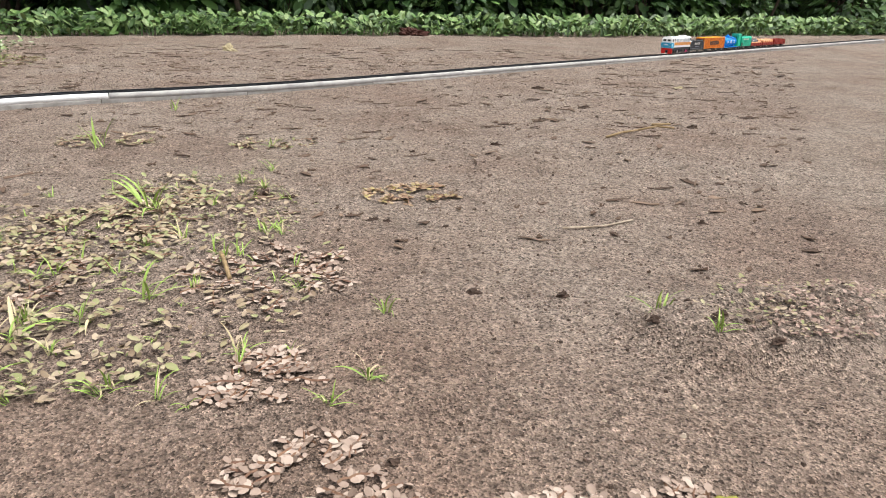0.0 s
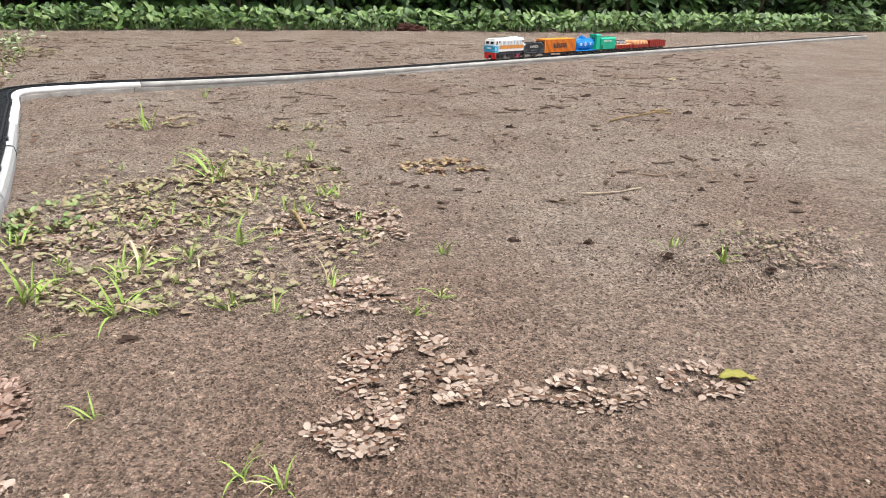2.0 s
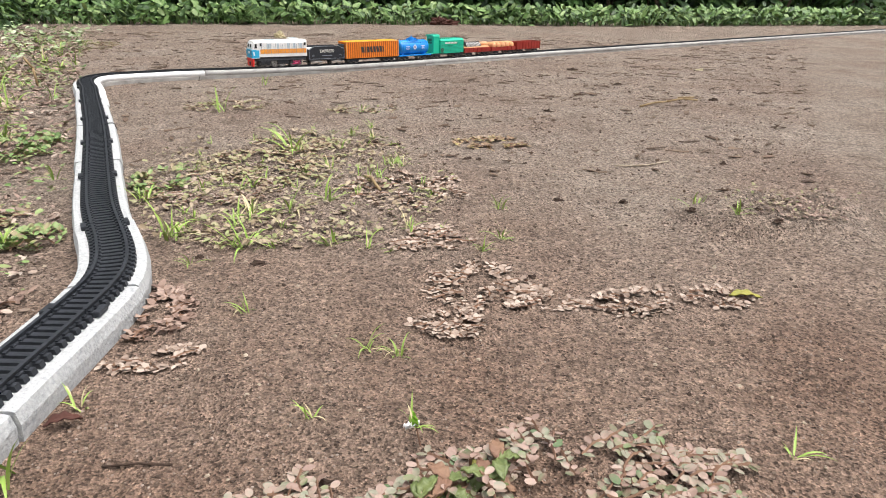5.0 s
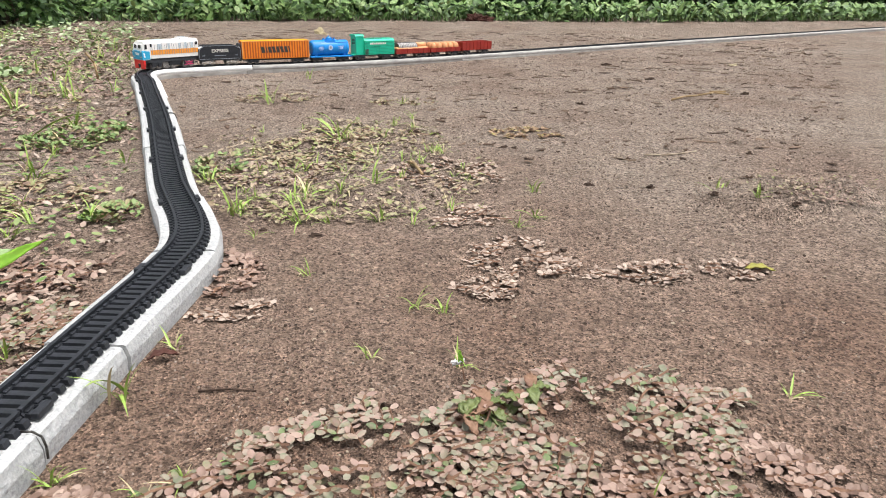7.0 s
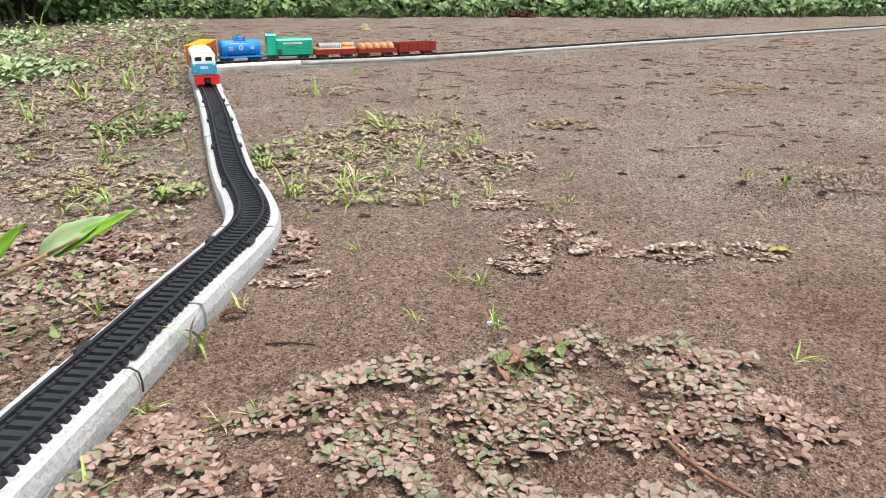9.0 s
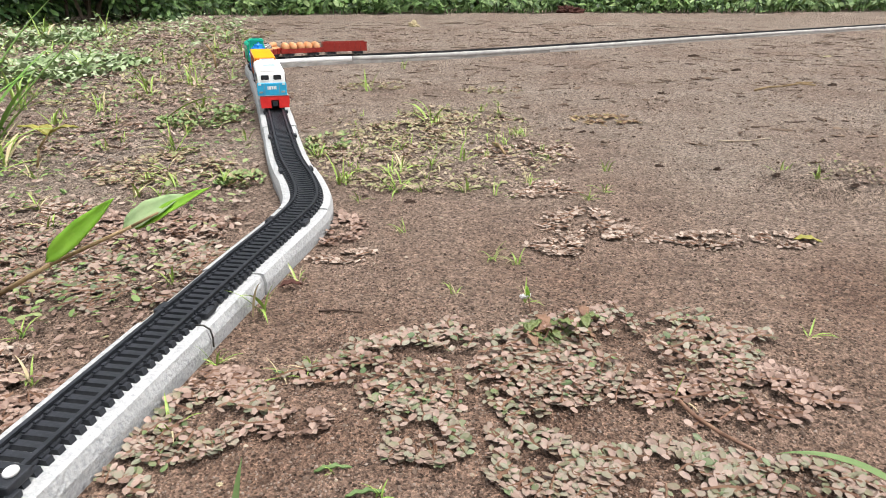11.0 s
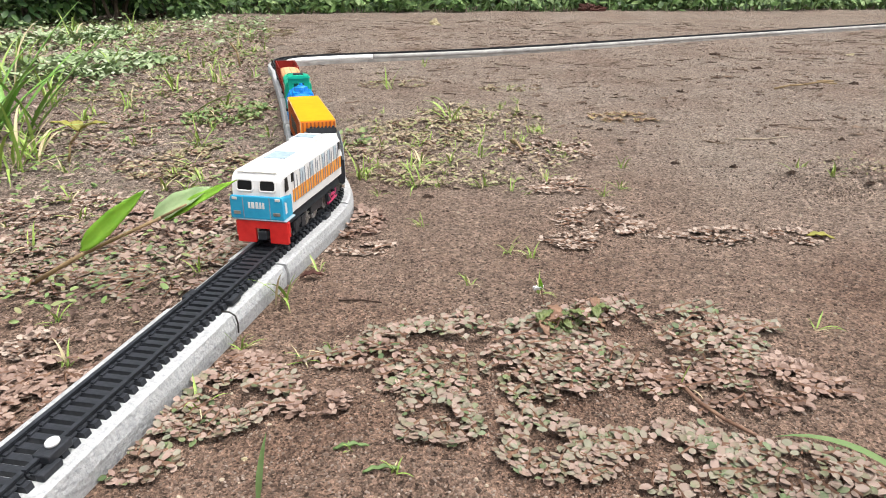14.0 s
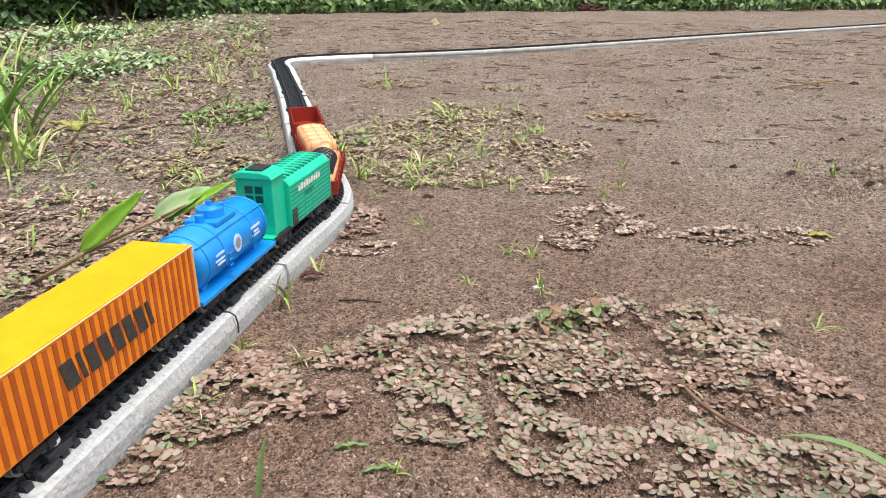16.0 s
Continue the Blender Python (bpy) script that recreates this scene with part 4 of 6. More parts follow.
def tank_car():
    root = thing("toy_tank_wagon", "glossy blue plastic toy tank wagon with filler dome", "toy train")
    h = 0.048
    part("deck", boxes((-h, h, -0.0145, 0.0145, 0.0078, 0.0102), bevel=0.0005), BLUE, root)
    bm = bmesh.new()
    R, zc = 0.0138, 0.0238
    rows = [(-0.0435, 0.0), (-0.0435, 0.35), (-0.0428, 0.75), (-0.0412, 0.93), (-0.039, 1.0), (0.039, 1.0), (0.0412, 0.93), (0.0428, 0.75), (0.0435, 0.35), (0.0435, 0.0)]
    rings = [[bm.verts.new((x, R * k * math.cos(t), zc + R * k * math.sin(t))) for t in (2 * math.pi * i / 28 for i in range(28))] for x, k in rows]
    for i in range(len(rings) - 1):
        for j in range(28):
            bm.faces.new((rings[i][j], rings[i + 1][j], rings[i + 1][(j + 1) % 28], rings[i][(j + 1) % 28]))
    bmesh.ops.remove_doubles(bm, verts=bm.verts, dist=0.00001)
    bmesh.ops.recalc_face_normals(bm, faces=bm.faces)
    tank = part("tank", bm, BLUE, root, smooth=True)
    bm = bmesh.new()
    tube(bm, (0, 0, zc + R - 0.001), (0, 0, zc + R + 0.0042), 0.0072, 0.0066, 22)
    tube(bm, (0, 0, zc + R + 0.0042), (0, 0, zc + R + 0.0056), 0.0048, 0.0036, 18)
    tube(bm, (0, 0, zc + R + 0.0055), (0, 0, zc + R + 0.0078), 0.0016, n=10)
    part("dome", bm, BLUE, tank)
    bm = bmesh.new()
    box(bm, -0.012, 0.012, -0.0085, 0.0085, zc + R - 0.0022, zc + R + 0.0002, bevel=0.0004)
    for x in (-0.012, 0.012):
        tube(bm, (x, 0, zc + R), (x, 0, zc + R + 0.0035), 0.0022, n=12)
    part("platform", bm, BLUE, tank)
    for s in (-1, 1):
        bm = bmesh.new()
        tube(bm, (-0.040, s * 0.0104, zc + 0.0098), (0.040, s * 0.0104, zc + 0.0098), 0.0005, n=6)
        for k in range(9):
            x = -0.040 + 0.010 * k
            tube(bm, (x, s * 0.0098, zc + 0.0090), (x, s * 0.0106, zc + 0.0100), 0.0005, n=6)
        part("handrail", bm, BLUE, tank)
        bm = bmesh.new()
        tube(bm, (0.002, s * (R - 0.0002), zc + 0.001), (0.002, s * (R + 0.0003), zc + 0.001), 0.0046, n=20)
        part("round_mark", bm, BLUE_MARK, tank, "pale round mark")
        bm = bmesh.new()
        tube(bm, (0.002, s * (R + 0.0001), zc + 0.001), (0.002, s * (R + 0.0005), zc + 0.001), 0.0028, n=16)
        part("mark_centre", bm, GREY_LINE, tank)
        marks = [(-0.028, -0.016, zc + 0.0022, zc + 0.0036), (-0.026, -0.018, zc - 0.0004, zc + 0.0006), (-0.027, -0.017, zc - 0.0022, zc - 0.0012), (0.018, 0.028, zc + 0.0016, zc + 0.0028), (0.017, 0.029, zc - 0.001, zc), (0.018, 0.027, zc - 0.003, zc - 0.002)]
        for row in marks:
            bars(tank, "print", [row], s, R - 0.0001, BLUE_MARK)
    for x in (-0.033, 0.033):
        part("saddle", boxes((x - 0.003, x + 0.003, -0.0085, 0.0085, 0.0100, 0.0140)), BLUE, root)
    for x in (-0.036, -0.018, 0.018, 0.036):
        bm = bmesh.new()
        ring = [(x, (R + 0.0002) * math.cos(t), zc + (R + 0.0002) * math.sin(t)) for t in (2 * math.pi * i / 24 for i in range(24))]
        part("band", bent_tube(bm, ring, 0.0005, 6, True), BLUE, tank, smooth=True)
    for sy in (-0.0142, 0.0142):
        for q in range(5):
            part("rung", boxes((0.0105, 0.0145, sy - 0.0004, sy + 0.0004, 0.0104 + 0.003 * q, 0.0110 + 0.003 * q)), BLUE, tank)
    for x in (0.030, -0.030):
        bogie(root, x)
    coupler(root, h, h + 0.005)
    return root


def green_car():
    root = thing("toy_box_wagon", "bright green plastic toy goods wagon with a raised guard's cabin", "toy train")
    h = 0.054
    part("frame", boxes((-h, h, -0.0125, 0.0125, 0.0068, 0.0092), bevel=0.0004), PLASTIC, root)
    prof = [(-0.0142, 0.0092), (0.0142, 0.0092), (0.0142, 0.0335), (0.0118, 0.0362), (0.006, 0.0376), (-0.006, 0.0376), (-0.0118, 0.0362), (-0.0142, 0.0335)]
    body = part("body", extruded(prof, -h + 0.001, 0.026, 0.0004), GREEN, root)
    cprof = [(-0.0112, 0.0092), (0.0112, 0.0092), (0.0112, 0.0412), (0.0094, 0.0434), (0.005, 0.0446), (-0.005, 0.0446), (-0.0094, 0.0434), (-0.0112, 0.0412)]
    cabin = part("cabin", extruded(cprof, 0.0262, 0.046, 0.0004), GREEN, root)
    part("cabin_roof", extruded([(y * 1.14, z + 0.0009) for y, z in cprof[2:]], 0.0255, 0.049, 0.0002), GREEN, cabin)
    part("roof_patch", boxes((0.029, 0.044, -0.0052, 0.0052, 0.0453, 0.0464), bevel=0.0003), PLASTIC, cabin, "dark hatch on the cabin roof")
    bm = bmesh.new()
    bm.free()
    for y in (-0.0030, 0.0030):
        for z in (0.0300, 0.0352):
            part("cabin_pane", boxes((0.0459, 0.0463, y - 0.0023, y + 0.0023, z - 0.0020, z + 0.0020)), PANE_GREEN, cabin, "dark cabin pane")
    part("window_surround", boxes((0.0459, 0.0466, -0.0066, -0.0056, 0.0270, 0.0382), (0.0459, 0.0466, 0.0056, 0.0066, 0.0270, 0.0382), (0.0459, 0.0466, -0.0066, 0.0066, 0.0266, 0.0276), (0.0459, 0.0466, -0.0066, 0.0066, 0.0376, 0.0386)), GREEN, cabin)
    bm = bmesh.new()
    for k in range(11):
        x = -0.049 + 0.0068 * k
        for y0, y1 in ((-0.0100, -0.0015), (0.0015, 0.0100)):
            box(bm, x, x + 0.0026, y0, y1, 0.0362, 0.0378)
    part("roof_ribs", bm, GREEN_DARK, body, "dark slotted roof ribs")
    for s in (-1, 1):
        planks = [(-h + 0.002, 0.025, 0.0112 + 0.0026 * k, 0.0117 + 0.0026 * k) for k in range(9)]
        bars(body, "plank_lines", planks, s, 0.0142, GREEN_DARK)
        word = [(-0.030 + 0.0048 * k, -0.0266 + 0.0048 * k, 0.0272, 0.0302 + 0.0006 * (k % 2)) for k in range(9)]
        bars(body, "print", word, s, 0.01445, PALE_INK, "pale raised print in short bars")
        bars(body, "print", [(-0.016 + 0.003 * k, -0.0142 + 0.003 * k, 0.0228, 0.0246) for k in range(6)], s, 0.01445, GREEN_DARK)
        bars(body, "louvre", [(0.016, 0.025, 0.0098 + 0.0016 * k, 0.0108 + 0.0016 * k) for k in range(6)], s, 0.01448, INK, "black louvre patch")
        bars(body, "frame_line", [(-h + 0.0015, -h + 0.003, 0.0095, 0.0332), (-0.014, -0.0128, 0.0095, 0.0335), (0.0, 0.0012, 0.0095, 0.0335)], s, 0.0143, GREEN)
    part("end_deck", boxes((0.046, h, -0.0120, 0.0120, 0.0085, 0.0098)), GREEN, root)
    for x in (0.034, -0.034):
        bogie(root, x)
    coupler(root, h, h + 0.005)
    return root


def gondola_sides(root, h, top, posts=7, thick=0.0012, w=0.0142):
    part("floor", boxes((-h, h, -w, w, 0.0075, 0.0100), bevel=0.0004), BROWN, root)
    for s in (-1, 1):
        lo, hi = sorted((s * w, s * (w - thick)))
        side = part("side_board", boxes((-h, h, lo, hi, 0.0098, top), bevel=0.0003), BROWN, root)
        for k in range(posts):
            x = -h + 0.002 + (2 * h - 0.004) * k / (posts - 1)
            lo2, hi2 = sorted((s * (w - 0.0002), s * (w + 0.0009)))
            part("stake", boxes((x - 0.0009, x + 0.0009, lo2, hi2, 0.0080, top + 0.0006)), BROWN, side)
    for s in (-1, 1):
        x0, x1 = sorted((s * h, s * (h - thick)))
        part("end_board", boxes((x0, x1, -w + thick, w - thick, 0.0098, top), bevel=0.0003), BROWN, root)
    for x in (h - 0.02, -h + 0.02):
        bogie(root, x)
    coupler(root, h, h + 0.005)


def crate_car():
    root = thing("toy_flat_wagon", "red-brown toy wagon loaded with a tan corrugated bundle", "toy train")
    gondola_sides(root, 0.0475, 0.0185)
    bm = bmesh.new()
    n = 34
    ring = []
    for i in range(n + 1):
        x = 0.036 - 0.052 * i / n
        ring.append([bm.verts.new((x, (0.0098 + 0.0006 * (i % 2)) * math.cos(t), 0.0212 + (0.0092 + 0.0007 * (i % 2)) * math.sin(t))) for t in (math.pi * k / 12 for k in range(-2, 15))])
    for i in range(n):
        for k in range(16):
            bm.faces.new((ring[i][k], ring[i + 1][k], ring[i + 1][k + 1], ring[i][k + 1]))
    bmesh.ops.recalc_face_normals(bm, faces=bm.faces)
    load = part("corrugated_load", bm, CORRUGATE, root, "grey ribbed round load")
    for i in range(0, n, 3):
        x = 0.036 - 0.052 * i / n
        arc = [(x, 0.0106 * math.cos(t), 0.0212 + 0.0101 * math.sin(t)) for t in (math.pi * k / 10 for k in range(11))]
        part("hoop", bent_tube(bmesh.new(), arc, 0.00055), PLASTIC, load, "thin black hoop", True)
    bm = bmesh.new()
    for y in (-0.0062, 0.0062):
        tube(bm, (-0.044, y, 0.0162), (0.042, y, 0.0162), 0.0058, n=14)
    tube(bm, (-0.044, 0, 0.0250), (-0.018, 0, 0.0250), 0.0058, n=14)
    part("log", bm, TAN, root, "tan round logs", True)
    return root


def barrel_car():
    root = thing("toy_barrel_wagon", "red-brown toy wagon carrying a row of tan barrels", "toy train")
    gondola_sides(root, 0.0500, 0.0170)
    for k in range(5):
        x = -0.036 + 0.018 * k
        bm = bmesh.new()
        rows = [(-0.0125, 0.0), (-0.0125, 0.0064), (-0.0090, 0.0076), (-0.003, 0.0084), (0.003, 0.0084), (0.0090, 0.0076), (0.0125, 0.0064), (0.0125, 0.0)]
        rings = [[bm.verts.new((x + r * math.cos(t), y, 0.0196 + r * math.sin(t) * 1.15)) for t in (2 * math.pi * i / 18 for i in range(18))] for y, r in rows]
        for i in range(len(rings) - 1):
            for j in range(18):
                bm.faces.new((rings[i][j], rings[i + 1][j], rings[i + 1][(j + 1) % 18], rings[i][(j + 1) % 18]))
        bmesh.ops.remove_doubles(bm, verts=bm.verts, dist=0.00001)
        bmesh.ops.recalc_face_normals(bm, faces=bm.faces)
        barrel = part("barrel", bm, TAN, root, smooth=True)
        hp = bmesh.new()
        for y, r in ((-0.0088, 0.0080), (0.0, 0.0088), (0.0088, 0.0080)):
            vs = []
            for i in range(18):
                t = 2 * math.pi * i / 18
                vs.append([hp.verts.new((x + r * math.cos(t), y + d, 0.0196 + 1.15 * r * math.sin(t))) for d in (-0.0006, 0.0006)])
            for i in range(18):
                hp.faces.new((vs[i][0], vs[(i + 1) % 18][0], vs[(i + 1) % 18][1], vs[i][1]))
        part("hoop", hp, TAN_DARK, barrel)
    return root


def gondola_car():
    root = thing("toy_open_wagon", "empty dark red-brown open toy goods wagon", "toy train")
    gondola_sides(root, 0.0525, 0.0262, 9)
    return root


def trimmed(root, kx, ky, kz, levels=None):
    """Brings a car to its final proportions. Wheels keep their round shape; levels: heights as built and as they end up."""
    for o in root.children_recursive:
        vs = o.data.vertices
        if o.name.split(".")[0] in ("wheel", "driving_wheel", "spokes"):
            mid = sum(v.co.x for v in vs) / len(vs)
            for v in vs:
                v.co.x += mid * (kx - 1)
            continue
        for v in vs:
            v.co.x *= kx
            v.co.y *= ky
            if levels:
                v.co.z = float(np.interp(v.co.z, *levels))
            elif v.co.z > 0.0072:
                v.co.z = 0.0072 + (v.co.z - 0.0072) * kz
    return root


LOCO_LEVELS = ((0.0, 0.0072, 0.0101, 0.0118, 0.0243, 0.0262, 0.0318, 0.0405, 0.0432), (0.0, 0.0112, 0.0158, 0.0171, 0.0313, 0.0340, 0.0414, 0.0470, 0.0500))
CARS = [(trimmed(locomotive(), 0.754, 1.08, 1.0, LOCO_LEVELS), 0.104), (trimmed(tender(), 1.02, 1.0, 1.0), 0.0755), (trimmed(container_car(), 0.898, 0.97, 0.92), 0.124), (trimmed(tank_car(), 0.875, 1.06, 1.04), 0.084),
        (trimmed(green_car(), 0.852, 1.03, 1.07), 0.092), (trimmed(crate_car(), 0.884, 0.98, 0.9), 0.084), (trimmed(barrel_car(), 0.83, 0.98, 0.9), 0.083), (trimmed(gondola_car(), 0.819, 0.98, 0.92), 0.086)]
# seconds, and how far along the track the nose of the train then stands
NOSE = [
    (0, 4.166), (0.5, 3.962), (1, 3.772), (1.5, 3.598), (2, 3.43), (2.5, 3.276), (3, 3.138), (3.5, 3.016),
    (4, 2.91), (5.2, 2.69), (6.5, 2.49), (7, 2.44), (8, 2.3), (9, 2.175), (10, 2.045), (11.2, 1.895),
    (12.3, 1.735), (12.5, 1.706), (13, 1.635), (13.8, 1.482), (14, 1.44), (14.5, 1.347), (15, 1.233), (15.5, 1.133),
    (16, 1.03),
]


def nose_at(t):
    """Smooth (Hermite) reading of NOSE."""
    k = max(i for i in range(len(NOSE) - 1) if NOSE[i][0] <= t)
    slopes = []
    for j in (k, k + 1):
        lo, hi = max(0, j - 1), min(len(NOSE) - 1, j + 1)
        slopes.append((NOSE[hi][1] - NOSE[lo][1]) / (NOSE[hi][0] - NOSE[lo][0]))
    (t0, a0), (t1, a1) = NOSE[k], NOSE[k + 1]
    u, d = (t - t0) / (t1 - t0), t1 - t0
    return (2 * u**3 - 3 * u**2 + 1) * a0 + (u**3 - 2 * u**2 + u) * d * slopes[0] + (3 * u**2 - 2 * u**3) * a1 + (u**3 - u**2) * d * slopes[1]


def motions():
    for i, (car, length) in enumerate(CARS):
        back = sum(c[1] + 0.0025 for c in CARS[:i]) + length / 2
        rows = []
        for k in range(81):
            t = 0.2 * k
            mid = nose_at(t) + back
            p, q = on_track(mid - length * 0.32), on_track(mid + length * 0.32)
            c, d = (p + q) / 2, p - q
            rows.append((t, pose(c[0], c[1], RAIL_TOP + 0.0002, 0, 0, math.degrees(math.atan2(d[1], d[0])))))
        walk(car, rows)

# ---- creeping weeds, grass and seedlings
HERB = material("dark_herb_leaf", [(0.075, 0.105, 0.03), (0.15, 0.18, 0.055)], 150, 0.5)


def leaf_faces(v, f, base, d, up, length, width, fold=0.25):
    """An oval leaf of eight corners with a slight fold; d: its way, up: its normal."""
    side = d.cross(up)
    if side.length < 1e-6:
        side = Vector((1, 0, 0))
    side.normalize()
    b = len(v)
    v.append(base)
    for u, w in ((0.28, 0.85), (0.62, 1.0), (0.88, 0.62)):
        for s in (-1, 1):
            v.append(base + d * length * u + side * (s * width * 0.5 * w) + up * (abs(s) * fold * width * 0.3))
    v.append(base + d * length)
    for u in (0.28, 0.62, 0.88):
        v.append(base + d * length * u)
    for s in (0, 1):
        o = [b + 1 + s, b + 3 + s, b + 5 + s]
        m = [b + 8, b + 9, b + 10]
        quads = [(b, o[0], m[0]), (o[0], o[1], m[1], m[0]), (o[1], o[2], m[2], m[1]), (o[2], b + 7, m[2])]
        f.extend(q if s else q[::-1] for q in quads)


def creeping_weed(x, y, rx, ry, count, kind, height, seed):
    """Prostrate stems that run out from a few crowns, with small oval leaves in pairs."""
    rng = random.Random(seed)
    root = thing("creeping_weed", {
        "mix": "mat of creeping weed, pinkish brown with green shoots", "pink": "flat mat of pinkish brown creeping weed", "grey": "creeping weed runners with grey-pink oval leaves",
        "green": "low clump of green creeping weed", "dry": "withered pale brown mat of creeping weed", "dryg": "yellowing half-dry mat of creeping weed and grass",
        "ochre": "dead ochre-brown mat of weed", "pale": "pale green broad-leaved weeds growing thickly"}[kind], "weed", "creeping weeds")
    v, f, sv, sf = [], [], [], []
    scale = 1.0 + 0.5 * max(0.0, y - 0.4)
    size = 0.0048 * scale
    if kind == "pale":
        size = 0.016
    if kind in ("dry", "dryg", "ochre"):
        size = 0.0040 * scale
    made = 0
    near = kind in ("mix", "pink", "grey") and y < 0.42
    if near:
        count = int(count * 0.78)
        size *= 0.92
    while made < count:
        ang = rng.uniform(0, 6.283)
        r0 = rng.random() ** 0.5 * 0.8
        px, py = x + rx * r0 * math.cos(ang), y + ry * r0 * math.sin(ang)
        way = ang + rng.uniform(-1.2, 1.2)
        if near:
            way = math.atan2(ry * math.sin(ang), rx * math.cos(ang)) + rng.uniform(-0.8, 0.8)
        last = None
        for step in range(rng.randint(7, 15) if near else rng.randint(4, 9)):
            px += math.cos(way) * size * (0.78 if near else 0.62)
            py += math.sin(way) * size * (0.78 if near else 0.62)
            way += rng.uniform(-0.3, 0.3)
            e = ((px - x) / rx) ** 2 + ((py - y) / ry) ** 2
            if e > (1.7 if near else 1.25) * (0.75 + 0.75 * noise.noise(Vector((px * 46, py * 46, seed)))) + 0.09 or track_gap(px, py) < 0.024:
                break
            dome = max(0.0, 1.0 - e)
            z = ground_z(px, py) + (0.0018 if near else 0.0008) + height * (0.12 + 0.5 * dome) * rng.uniform(0.2, 1.0)
            here = Vector((px, py, z))
            if last is not None:
                b = len(sv)
                sd = Vector((-math.sin(way), math.cos(way), 0)) * 0.0005
                for c in (last, here):
                    sv.extend((c + sd, c - sd, c + Vector((0, 0, 0.0008))))
                sf.extend(((b, b + 3, b + 5, b + 2), (b + 2, b + 5, b + 4, b + 1), (b + 1, b + 4, b + 3, b)))
            last = here
            for s in (-1, 1):
                if rng.random() < 0.12:
                    continue
                w2 = way + s * rng.uniform(0.7, 1.5)
                tilt = (rng.uniform(-0.15, 0.35) if near else rng.uniform(-0.25, 0.45)) + (0.35 if kind in ("green", "pale") else 0.0)
                d = Vector((math.cos(w2) * math.cos(tilt), math.sin(w2) * math.cos(tilt), math.sin(tilt)))
                up = (Vector((rng.uniform(-0.35, 0.35), rng.uniform(-0.35, 0.35), 1)) - d * d.z).normalized()
                L = size * rng.uniform(0.65, 1.25)
                leaf_faces(v, f, here, d, up, L, L * rng.uniform(0.52, 0.74), rng.uniform(-0.4, 0.9))
                made += 1
    ob = tagged(new("leaves", mesh_of("leaves", v, f, MAT_LEAF[kind], True)), kind="stuff")
    ob.parent = root
    if sv:
        ob = tagged(new("runner_growth", mesh_of("runner_growth", sv, sf, MAT_STEM)), kind="stuff")
        ob.parent = root
    return root


